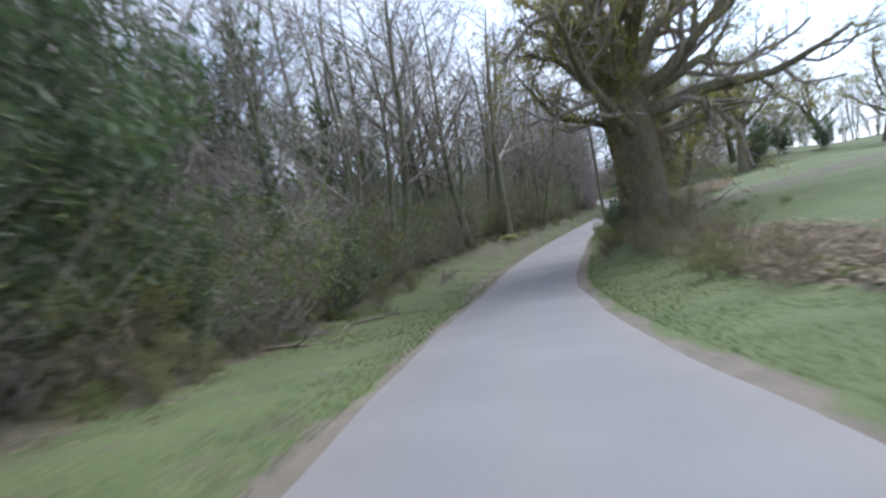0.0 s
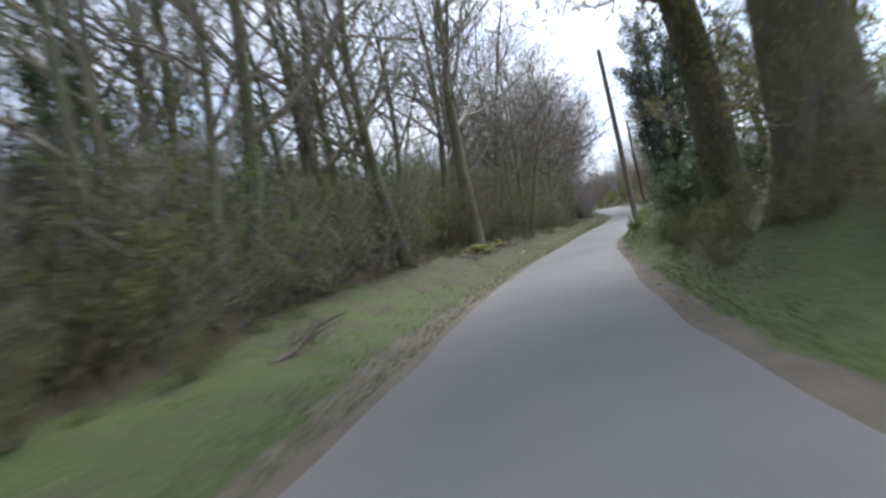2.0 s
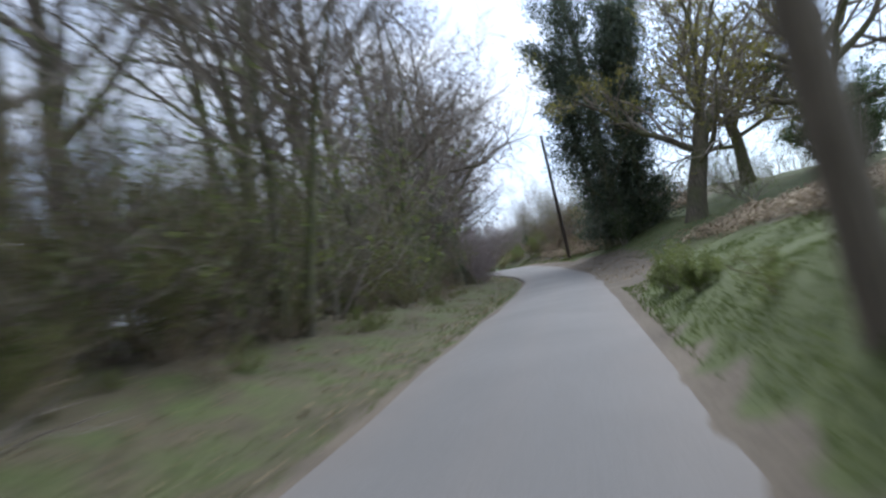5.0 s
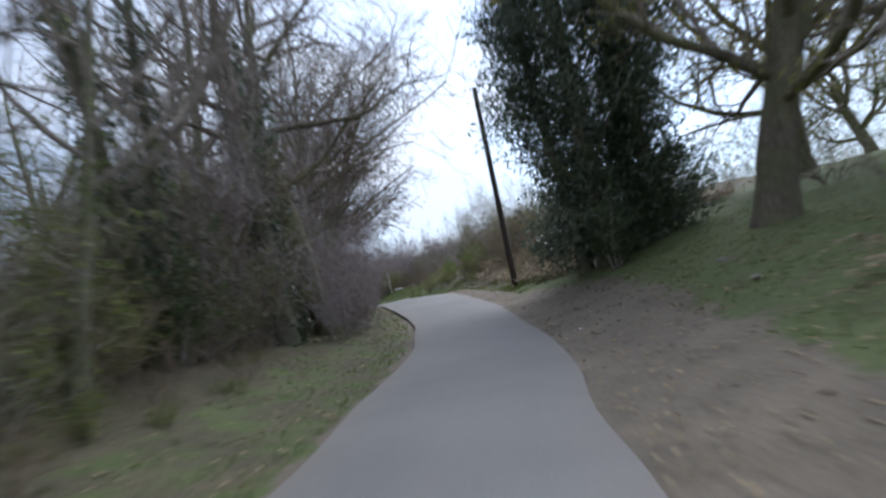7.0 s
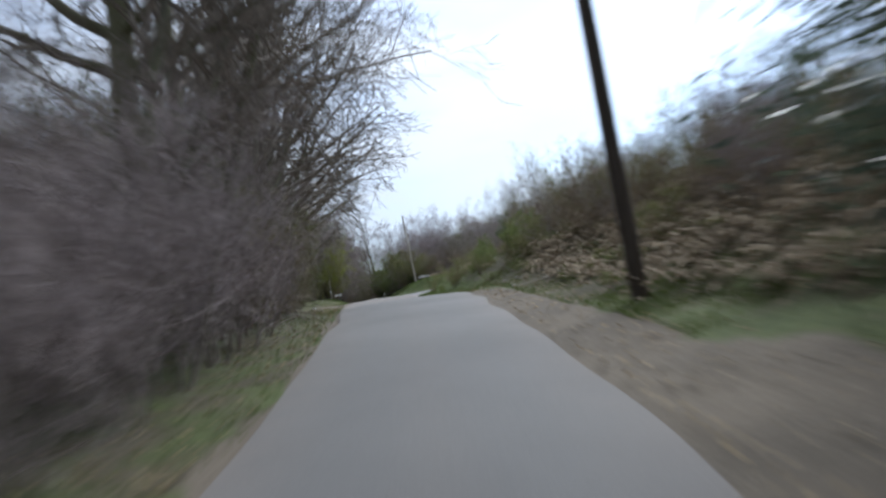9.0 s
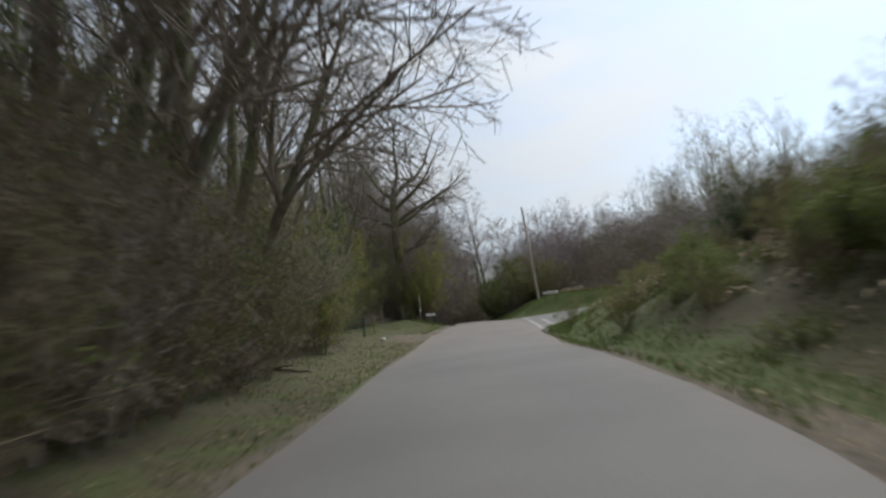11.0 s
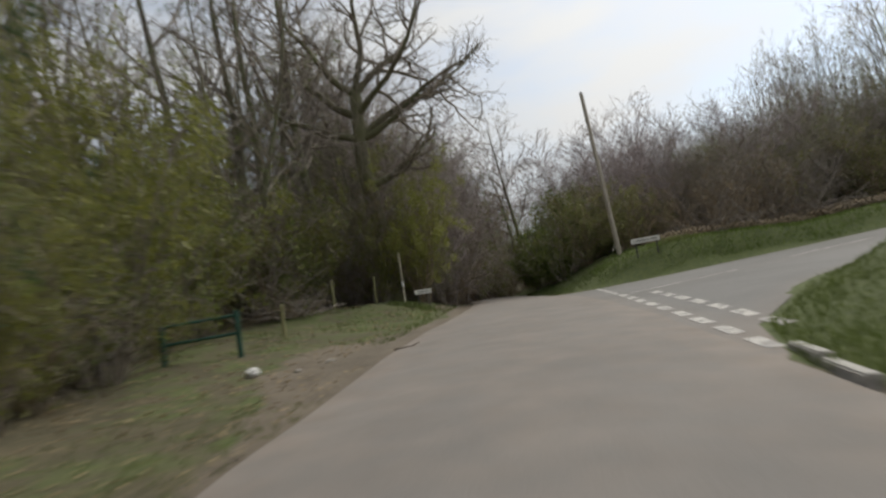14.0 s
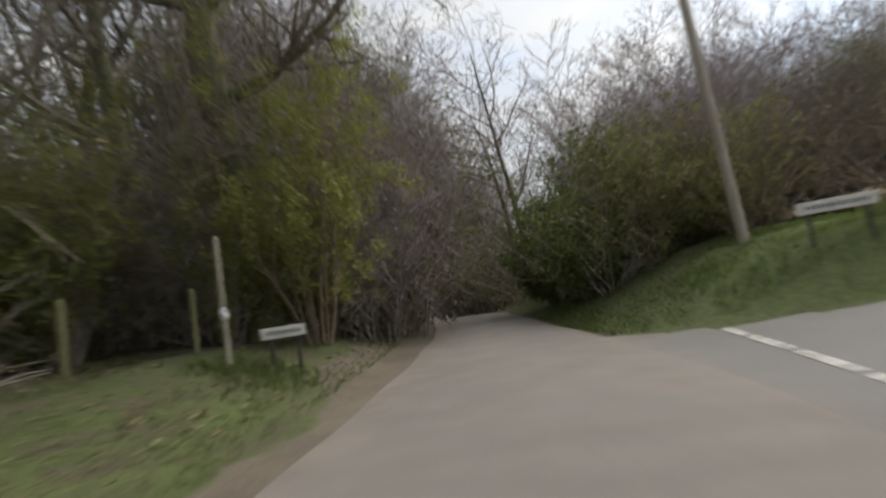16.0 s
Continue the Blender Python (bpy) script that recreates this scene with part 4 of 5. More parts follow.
# big evergreens at the start of the wood
for x, y, s in ((-7.0, 9.0, 1.1), (-6.6, 11.5, 1.0), (-8.0, 9.5, 1.5), (-9.4, 12.5, 1.9), (-7.4, 6.2, 1.2), (-5.8, 17.5, .6), (-9.5, 20, 1.0), (-10.5, 16, 1.2), (-8, 25, .9), (-5.5, 29, .8), (-3, 33, .8), (-12, 4, 1.4), (6, 54, .8), (10, 62, .9), (13.0, 98.0, 1.0), (18.0, 100.0, .72), (17.6, 97.2, .62), (17.2, 103.2, .8), (18.4, 90.5, .5)):
    put("bush_holly", x, y, s, category="bush", group="evergreen bushes", tall=1.3)

# ---- right-hand trees ----
MODELS["oak_lane"] = tree_model("oak_tree", 51, "oak", 15, 0.95, BARK_OAK, TWIG_DARK, LEAF_SPRING, 36000, 0.08, "massive old oak with gnarled limbs and first yellow-green leaves", 0.0,
                               limbs=((.72, (-1, -.95, .34), 8.5), (.72, (-.5, -.75, .6), 5.0), (.85, (-.6, .6, .7), 6.5), (.95, (-.45, -.3, 1.0), 7.5), (.8, (1, -.35, .14), 9.5), (.95, (.9, -.25, .45), 9.0), (.72, (.6, .8, .3), 7.5), (1, (-.1, .1, 1.6), 8), (1, (.45, .2, 1.3), 8), (1, (-.7, .1, .75), 7.5), (1, (.6, -.6, .7), 8), (1, (.95, .1, .8), 9), (.95, (1, -.5, .7), 9.5), (1, (-.85, -.35, .8), 8.5)))
MODELS["oak_ivy"] = tree_model("oak_tree", 52, "oak", 17, 0.55, BARK_OAK, TWIG_DARK, LEAF_SPRING, 9000, 0.08, "oak with thin ivy round its trunk on the bank", 0.95,
                              limbs=((.8, (-.7, .3, 1.1), 5.5), (.7, (.9, .2, .8), 6.5), (.9, (.3, -.6, 1), 6), (1, (-.3, .2, 1.4), 6.5), (1, (.4, .1, 1.2), 6.5), (.85, (.2, .9, .8), 6)))
MODELS["oak_bare"] = tree_model("oak_tree", 53, "oak", 18, 0.4, BARK_OAK, TWIG_DARK, label="large bare oak with crooked limbs",
                               limbs=((.78, (1, -.05, .55), 7.5), (1, (.75, .1, .55), 7.0), (1, (-.85, 0, .75), 6), (1, (.1, .1, 1), 6.0), (.85, (.9, -.3, .15), 6.0), (.9, (-.8, .3, .7), 6), (.66, (.9, .25, .4), 4.5), (.8, (-.9, -.3, .6), 5.0), (.95, (.5, -.5, .7), 6.0)))
MODELS["oak_field"] = tree_model("oak_tree", 54, "oak", 11.5, 0.52, BARK_OAK, TWIG_DARK, LEAF_SPRING, 13500, 0.08, "field oak with a wide rounded crown coming into leaf",
                                limbs=((.62, (-1, -.2, .5), 8.5), (.75, (1, .3, .42), 9), (.7, (-.2, 1, .5), 8), (.85, (.3, -1, .55), 8.5), (1, (-.6, .1, 1), 8.5), (1, (.6, .2, 1), 8.5), (.9, (-.8, .5, .7), 8), (1, (0, -.1, 1.5), 8), (.95, (.8, -.5, .6), 8.5)))
MODELS["oak_reach"] = tree_model("oak_tree", 55, "oak", 17, 0.3, BARK_OAK, TWIG_DARK, label="crooked bare oak with boughs reaching over the lane",
                                limbs=((.6, (.85, .4, .5), 6.5), (.8, (.95, .1, .2), 6.5), (.9, (.7, -.4, .6), 6), (1, (.1, .1, 1), 5.5), (.85, (-.6, .3, .8), 5), (.7, (-.7, -.4, .5), 5), (.95, (.3, .7, .8), 5)))
put("oak_lane", 9.25, 26.7, 1.0, 0, sink=0.45)


def trunk_shoots(tree, low, high, radius, count, seed):
    """Bushy short shoots and small leaves all round an old trunk."""
    r = np.random.RandomState(seed)
    lines = []
    for k in range(count):
        a, z = r.rand() * 6.283, low + (high - low) * r.rand() ** 0.8
        d = np.array([math.cos(a), math.sin(a), 0.0])
        q = branch(r, d * radius * 0.9 + np.array([0, 0, z]), d + np.array([0, 0, 0.5 + 0.5 * r.rand()]), 0.4 + 0.7 * r.rand(), 3, 0.2, 0.05)
        lines.append((q, np.linspace(0.012, 0.006, 4), 3))
        lines += fork(r, q, lines[-1][1], 4, 0.2, 1, 0.7, 0.5, 2, 0.2, 0.0, 2)
    attach("burr_growth", mesh_of("burr_growth", *tubes(lines)), TWIG_BROWN, tree, "bushy brown shoots round the trunk")
    tips = np.concatenate([q[0][1:] for q in lines])
    attach("foliage", mesh_of("foliage", *leaves_at(r, tips, count * 12, 0.08, 0.05, simple=True)), LEAF_SPRING, tree)


trunk_shoots(MODELS["oak_lane"], 1.0, 7.6, 0.85, 420, 5)
for x, y, sc in ((8.1, 26.4, .36), (8.3, 25.4, .34), (9.2, 25.3, .3), (10.2, 25.6, .34), (8.0, 27.6, .4), (10.8, 26.4, .36)):
    put("bush_olive", x, y, sc, category="shrub", group="bank shrubs", label="low brown-green scrub round the foot of the oak")
put("oak_ivy", 9.95, 31.05, 1.0, 200, sink=0.2)
put("oak_field", 25.4, 61.6, 0.88, 60)
put("oak_field", 29.5, 57.5, 0.95, 140)
put("oak_field", 50.4, 76.9, 0.8, 250)
put("oak_field", 44, 58, 0.8, 20)
put("oak_field", 34, 68, 0.8, 320)
put("oak_bare", 20.6, 120.6, 1.0, 0)
put("oak_bare", 17.4, 75.6, 0.7, 10, label="crooked bare oak reaching over the lane")
put("oak_reach", 16.6, 68.4, 1.0, 0)


def ivy_tree():
    """The group of stems by the second pole, clad in ivy from the ground up."""
    r = np.random.RandomState(91)
    root = new("ivy_clad_tree")
    limbs, places = [], []
    for ox, oy, tall, girth, out in ((0, 0, 16, 0.34, 0.155), (1.2, -0.55, 12.5, 0.26, 0.11), (-0.5, 0.6, 12.0, 0.2, 0.13), (0.85, -0.3, 14.0, 0.25, 0.15)):
        p = branch(r, (ox, oy, -0.3), (0.03, 0, 1), tall, 12, 0.04, 0.05)
        rad = np.linspace(girth, girth * 0.3, 13)
        attach("trunk", mesh_of("trunk", *tubes([(p, flare(rad, 0.4), 10)]), True), BARK, root)
        l1 = fork(r, p, rad, 40, 0.03, 1, 1.15, out, 6, 0.12, 0.05, 4, thin=0.2) + fork(r, p, rad, 14, 0.4, 1, 1.2, out * 1.35, 6, 0.12, 0.05, 4, thin=0.2)
        l2 = []
        for q in l1:
            l2 += fork(r, q[0], q[1], 5, 0.2, 1, 0.8, 0.5, 3, 0.15, 0.02, 3)
        limbs += l1 + l2
        t = r.rand(900) * 11.5
        core = np.stack([np.interp(t, np.arange(13), p[:, k]) for k in range(3)], -1) + r.normal(0, 0.45, (900, 3))
        places += [q[0] for q in l1 + l2] + [core]
    attach("crown", mesh_of("crown", *tubes(limbs)), BARK, root)
    places = np.concatenate(places)
    places = places[places[:, 2] > 0.25]
    attach("ivy", mesh_of("ivy", *leaves_at(r, places, 90000, 0.22, 0.1, simple=True)), LEAF_IVY, root, "dense glossy dark ivy")
    root.matrix_basis = pose(24.45, 66.5, gz(24.45, 66.5) - 0.1, 0, 0, 0)
    tagged(root, "tall group of stems smothered in dark ivy beside the lane", "tree")


ivy_tree()
for x, y, s in ((25.4, 67.6, .55), (23.8, 65.3, 0.45), (25.6, 65.8, .42)):
    put("bush_holly", x, y, s, category="bush", group="evergreen bushes")
for x, y, s in ((9.7, 34.3, .28), (9.7, 33.6, .34), (10.4, 32.6, .4), (9.5, 32.4, .34), (10.7, 33.9, .38), (9.0, 30.6, .25), (11.4, 32.2, .42), (10.0, 33.0, .4)):
    put("bush_holly", x, y, s, category="bush", group="evergreen bushes", label="dark evergreen bush under the oaks on the bank")
for x, y, s in ((11.6, 28.6, .55), (12.6, 31.5, .6), (9.3, 33.0, .4), (11.2, 26.0, .45), (27.0, 60.0, .5), (29, 63, .7), (31, 65.5, .8)):
    put("shrub_c", x, y, s, category="shrub", group="bank shrubs")

scrub = []
# brambles, weeds and leafing scrub on the steep corner bank
for y in np.arange(83, 101, 0.8):
    x, yy = beside(y, 1.9 + R.rand() * 2.4, 1)
    if free(x, yy, 1.2):
        put(R.choice(["bramble", "bush_green"], p=[.8, .2]), x, yy, 0.3 + R.rand() * 0.3, category="shrub", group="bank shrubs")
for y in np.arange(74, 93, 0.5):
    x, yy = beside(y, 1.9 + R.rand() * 3.4, 1)
    put(R.choice(["bramble", "bush_olive", "shrub_b"], p=[.5, .25, .25]), x, yy, 0.24 + R.rand() * 0.16, category="shrub", group="bank shrubs")
for y in np.arange(84, 102, 0.45):
    x, yy = beside(y, 0.9 + R.rand() * 4.2, 1)
    if free(x, yy, 0.8):
        put("bramble" if THIN.rand() < .6 else "bush_olive", x, yy, 0.24 + R.rand() * 0.22, category="shrub", group="bank shrubs")
# low brown scrub below the oaks
for y in np.arange(26.5, 34, 0.4):
    x, yy = beside(y, 1.0 + THIN.rand() * 2.2, 1)
    if math.hypot(x - 9.25, yy - 26.7) > 1.3:
        put(THIN.choice(["shrub_b", "bramble", "bush_olive"], p=[.5, .3, .2]), x, yy, 0.2 + THIN.rand() * 0.16, category="shrub", group="bank shrubs")
for y in np.arange(72, 99, 1.3):
    x, yy = beside(y, 4.2 + R.rand() * 4.5, 1)
    if free(x, yy, 2.6):
        put(R.choice(["bush_olive", "shrub_c", "bush_holly"], p=[.6, .28, .12]), x, yy, 0.34 + R.rand() * 0.24, category="shrub", group="bank shrubs")
for y in np.arange(29.5, 47, 0.6):
    x, yy = beside(y, 0.7 + THIN.rand() * 3.0, 1)
    put(R.choice(["bramble", "bush_green"], p=[.7, .3]), x, yy, 0.2 + R.rand() * 0.15, category="plant", group="bank plants", label="low clump of green leaves on the grassy bank")
# tangled brambles below the field
for y in np.arange(10, 29, 0.42):
    x, yy = beside(y, 2.4 + THIN.rand() * 2.3, 1)
    if math.hypot(x - 9.25, yy - 26.7) > 1.4:
        put(THIN.choice(["bramble", "shrub_b", "bush_olive"], p=[.4, .3, .3]), x, yy, (0.24 if y < 15 else 0.29) + THIN.rand() * 0.16, category="shrub", group="bank shrubs")
for y in np.arange(15, 29, 0.7):
    x, yy = beside(y, 2.8 + R.rand() * 2.0, 1)
    if math.hypot(x - 9.25, yy - 26.7) > 1.5:
        put(R.choice(["bramble", "shrub_b"], p=[.75, .25]), x, yy, 0.28 + R.rand() * 0.2, category="shrub", group="bank shrubs")
# low growth round the foot of the old oak
for x, y, s in ((8.2, 25.4, .3), (8.6, 24.2, .28), (9.6, 24.6, .35), (10.6, 25.0, .4), (7.9, 27.0, .3), (11.6, 23.5, .3), (12.4, 21.6, .3), (9.2, 21.8, .25), (8.0, 19.0, .22), (8.2, 28.2, .3)):
    put("bramble" if s < .32 else "shrub_b", x, y, s, category="shrub", group="bank shrubs")
# hedge and bank growth on the right beyond the second pole
for y in np.arange(70, 101, 1.0):
    for d0, d1 in ((2.6, 4.2), (4.2, 7), (7, 12)):
        x, yy = beside(y + R.rand(), d0 + R.rand() * (d1 - d0), 1)
        if free(x, yy, 2.2) and (y < 88 or d0 > 3.5 + (y - 92) * 0.35):
            if d0 > 6:
                scrub.append((x, yy, 0.36 + R.rand() * 0.28, R.rand() * 360))
            else:
                put(R.choice(["shrub_b", "shrub_a", "bramble"], p=[.52, .12, .36]), x, yy, (0.3 if y < 84 else 0.36) + R.rand() * 0.24, category="shrub", group="bank shrubs")
# trees on the slope behind
for k in range(100):
    x, y = 44 + R.rand() * 36, 96 + R.rand() * 60
    if free(x, y, 4):
        put(R.choice(["slim_a", "slim_b"], p=[.5, .5]), x, y, (0.6 if y < 112 else 0.9) + R.rand() * 0.3, group="hillside trees")
# scrub behind the far verge of the side road
for k in range(95):
    x = 27.8 + R.rand() * 30
    y = max(float(far_y(x)) + 3.0, 120.6 if x < 31 else 0) + R.rand() ** 1.6 * 15
    if free(x, y, 2.2):
        if y > 126 or x > 44:
            scrub.append((x, y, 0.9 + R.rand() * 0.5, R.rand() * 360))
            continue
        put(R.choice(["shrub_b", "shrub_a", "bush_olive"], p=[.4, .2, .4]), x, y, 0.75 + R.rand() * 0.45, category="shrub", group="scrub behind the verge")
thicket("scrub", "brown_lite", scrub, "brown leafless scrub covering the slope")
for x, y, s in ((28.1, 124.4, 1.15), (27.3, 122.9, .7), (29.0, 122.6, .75), (26.9, 125.2, .8)):
    put("bush_green", x, y, s, category="bush", group="green bushes", tall=1.2)
for k in range(34):
    x, y = 29 + R.rand() * 22, 122 + R.rand() * 12
    if free(x, y, 3.5):
        if x < 44:
            put(R.choice(["brush_a", "brush_c", "brush_b"]), x, y, 0.6 + R.rand() * 0.25, category="shrub", group="scrub behind the verge")
        else:
            put(R.choice(["slim_a", "slim_b"]), x, y, 0.85 + R.rand() * 0.3, group="young trees")
for y in np.arange(121.5, 140, 2.2):
    x, yy = beside(y, 2.5 + R.rand() * 2.5, -1)
    put(R.choice(["slim_a", "wood_b"]), x, yy, 0.75 + R.rand() * 0.3, group="young trees")
# tunnel of growth along the lane ahead
for y in np.arange(122, 160, 1.7):
    for side in (-1, 1):
        x, yy = beside(y, 0.5 + R.rand() * 1.8, side)
        put(R.choice(["shrub_b", "shrub_c", "bush_olive", "shrub_a"], p=[.2, .2, .2, .4]), x, yy, (1.15 if (y > 125 and side < 0) or y > 134 else 0.7) + R.rand() * 0.3, category="shrub", group="lane-side thicket")
for x, y, s in ((21.9, 125.6, .75), (21.3, 128.4, .8), (22.2, 130.6, .75), (20.6, 123.6, .8), (21.0, 132.5, .85)):
    put("slim_a", x, y, s, group="young trees")
for x, y, s in ((22.6, 122.2, .7), (21.9, 124.0, 1.4), (22.4, 126.4, 1.5), (21.8, 128.8, 1.6), (20.8, 122.8, 1.3)):
    put("shrub_b", x, y, s, category="shrub", group="lane-side thicket", tall=1.2)
for y in np.arange(126, 150, 2.6):
    x, yy = beside(y, 2.2 + R.rand() * 3, -1)
    put(R.choice(["slim_a", "slim_b"]), x, yy, 0.75 + R.rand() * 0.25, group="young trees")
for y in (133, 141):
    for side in (-1, 1):
        x, yy = beside(y, 2.2, side)
        put("edge_a", x, yy, .9, turn=(0 if side < 0 else 180) + R.normal(0, 15), group="overhanging trees")
for x, y, s in ((17.6, 104.0, .6), (16.8, 107.6, 1.0), (15.2, 109.4, .9), (20.3, 119.6, .55), (14.6, 112.0, 1.2), (13.2, 109.5, 1.1), (15.2, 106.0, .9), (18.6, 98.5, .5), (16.2, 113.0, .9), (16.0, 101.5, .9), (18.0, 118.6, .7)):
    put("bush_yellow", x, y, s, category="bush", group="yellow-green bushes", tall=2.1 if 0.9 < s < 1.0 else 1.6)
for x, y, s in ((21.8, 119.8, .78), (17.2, 118.6, .6), (15.4, 114.8, .75)):
    put("bush_lime", x, y, s, category="bush", group="yellow-green bushes", tall=1.25)
for x, y, s in ((31, 58.5, 1.0), (33.5, 62, 1.2), (36.5, 63, 1.1), (39, 60, .9)):
    put("bush_holly", x, y, s, category="bush", group="evergreen bushes", label="dark evergreen at the top of the field")
for x, y, sc in ((22.5, 122.0, .75), (22.9, 123.6, .85), (22.0, 123.0, .9), (19.6, 120.6, .6), (18.6, 120.8, .6)):
    put("brush_a", x, y, sc, group="lane-side thicket")
# tall thickets that close over the lane ahead
for y in np.arange(121, 160, 1.9):
    for side, d0, size in ((-1, 1.4, 1.15), (-1, 4.2, 1.35), (1, 0.6, 1.2)):
        if side > 0 and y < 139 or side < 0 and y < 123:
            continue
        x, yy = beside(y + R.rand(), d0 + R.rand() * 1.0, side)
        put(R.choice(["brush_a", "brush_b", "brush_c"], p=[.75, .13, .12]), x, yy, size + R.rand() * 0.3, group="lane-side thicket")
# close brown hedge up the bank, and behind the far verge
for y in np.arange(71, 99, 1.5):
    for d0 in (4.0, 7.0):
        x, yy = beside(y + R.rand(), d0 + R.rand() * 1.5, 1)
        if free(x, yy, 2.8):
            put(R.choice(["brush_a", "brush_b"], p=[.25, .75]), x, yy, 0.23 + R.rand() * 0.12, group="bank hedge")
for k in range(46):
    x = 28.8 + R.rand() * 26
    y = float(far_y(x)) + 6.5 + R.rand() * 8
    put(R.choice(["brush_a", "brush_b"], p=[.8, .2]), x, y, 0.45 + R.rand() * 0.2, group="scrub behind the verge")
# big olive bushes up the side road
for x, y, s in ((40.5, 123.0, .7), (41.6, 124.4, .8), (43.0, 125.5, .9), (44.4, 123.6, .85), (46.0, 124.6, .9), (47.5, 126.0, 1.0), (49.5, 126.5, 1.0), (52.0, 126.0, 1.0), (37.5, 122.6, .5)):
    put("brush_c", x, y, s, category="bush", group="olive bushes", label="large soft bush coming into olive-green leaf")
for x, y, sc in ((38.3, 128.6, .75), (39.7, 127.8, .85), (40.7, 127.2, .9), (41.6, 126.7, .85), (42.6, 128.3, .95), (44.5, 129.5, 1.0), (36.9, 129.8, .65), (46.5, 128.0, 1.0)):
    put("slim_a", x, y, sc, group="young trees", label="clump of slim bare pale trees behind the hedge")
for x, y, sc in ((30.5, 130.4, .9), (31.9, 129.9, 1.0), (33.1, 129.4, .95), (34.7, 128.7, .95), (29.6, 128.4, .8), (36.3, 127.6, .9), (32.2, 126.6, .75), (34.0, 125.8, .75)):
    put("brush_a", x, y, sc, group="scrub behind the verge")
# far edge of the field
for k in range(26):
    x, y = 55 + R.rand() * 40, 20 + R.rand() * 70
    put(R.choice(["slim_a", "wood_b", "bush_holly", "oak_field"], p=[.4, .3, .25, .05]), x, y, 0.9 + R.rand() * 0.4, group="field-edge trees")


# ---- telegraph poles ----
def pole(x, y, z0, z1, lean_x, wood, label, base=0.12):
    root = new("telegraph_pole")
    p = np.linspace((0, 0, -0.6), (lean_x, 0, z1 - z0), 12)
    attach("post", mesh_of("post", *tubes([(p, np.linspace(base, base * 0.72, 12), 14)]), True), wood, root)
    bm = bmesh.new()
    bmesh.ops.create_cone(bm, cap_ends=True, segments=14, radius1=base * 0.8, radius2=0.02, depth=0.09, matrix=Matrix.Translation((lean_x, 0, z1 - z0 + 0.03)))
    part("cap", bm, METAL, root, "weathered metal pole cap")
    root.matrix_basis = pose(x, y, z0)
    return tagged(root, label, "pole", "telegraph poles")


pole(11.05, 40.7, gz(11.05, 40.7), 7.85, -0.05, POLE_WOOD, "weathered wooden telegraph pole on the grassy bank")
pole(23.95, 72.3, gz(23.95, 72.3), 10.4, 0.0, POLE_DARK, "dark wooden telegraph pole beside the ivy-clad tree")
pole(29.28, 119.4, gz(29.28, 119.4), 11.8, -0.38, POLE_PALE, "pale wooden telegraph pole above the junction", 0.095)


# ---- signs and stakes at the junction ----
def name_sign(x, y, turn, z_top, width, tall, legs, label):
    root = new("street_sign")
    g = gz(x, y)
    bm = bmesh.new()
    bmesh.ops.create_cube(bm, size=1, matrix=Matrix.Translation((0, 0, z_top - g - tall / 2)) @ Matrix.Diagonal((width, 0.025, tall, 1)))
    bmesh.ops.bevel(bm, geom=bm.edges[:], offset=0.006, segments=1, affect="EDGES")
    board = part("board", bm, SIGN_WHITE, root, "white board with dark lettering bars")
    n = 13
    for i in range(n):
        bm = bmesh.new()
        bmesh.ops.create_cube(bm, size=1, matrix=Matrix.Translation((-width * 0.4 + width * 0.8 * (i + 0.5) / n, -0.0155, z_top - g - tall / 2)) @ Matrix.Diagonal((width * 0.03, 0.004, tall * 0.32, 1)))
        part("lettering_bar", bm, INK, board)
    for s in legs:
        bm = bmesh.new()
        h = z_top - g + 0.3
        bmesh.ops.create_cube(bm, size=1, matrix=Matrix.Translation((s * width, 0.035, h / 2 - 0.3 - 0.02)) @ Matrix.Diagonal((0.05, 0.045, h, 1)))
        bmesh.ops.bevel(bm, geom=bm.edges[:], offset=0.005, segments=1, affect="EDGES")
        part("post", bm, POST_DARK, root, "dark sign post")
    root.matrix_basis = pose(x, y, g, 0, 0, turn)
    return tagged(root, label, "sign")


name_sign(29.7, 117.55, -28, 5.9, 0.96, 0.17, (-0.36, 0.36), "low white street name board on two dark posts in the verge")
name_sign(21.97, 117.2, 14, 5.32, 0.58, 0.15, (-0.3, 0.3), "small low white sign board in the grass verge")


# ---- road markings at the junction ----
def marking(x, y, along, wide, long):
    """A painted bar on the tarmac; its long side runs at the angle along."""
    c, s = math.cos(radians(along)), math.sin(radians(along))
    v, f = [], []
    for i in range(5):
        for j in (-1, 1):
            a, b = (i / 4 - 0.5) * long, j * wide / 2
            px, py = x + a * c - b * s, y + a * s + b * c
            xl, xr = edge_x(py, -1), edge_x(py, 1)
            w = (px - xl) / (xr - xl)
            crown = 0.05 * (1 - (2 * w - 1) ** 2)
            zc = float(np.interp(py, GRID_Y, Z_ROAD))
            v.append((px, py, max(zc + crown if w < 1 else -99, gz(px, py) - 0.012 if px > 25.4 else -99) + 0.005))
    for i in range(4):
        f.append((2 * i, 2 * i + 1, 2 * i + 3, 2 * i + 2))
    ob = attach("road_marking", mesh_of("road_marking", v, f), ROAD_PAINT)
    return tagged(ob, "worn white painted road marking", "road marking", "give-way markings", "structure")


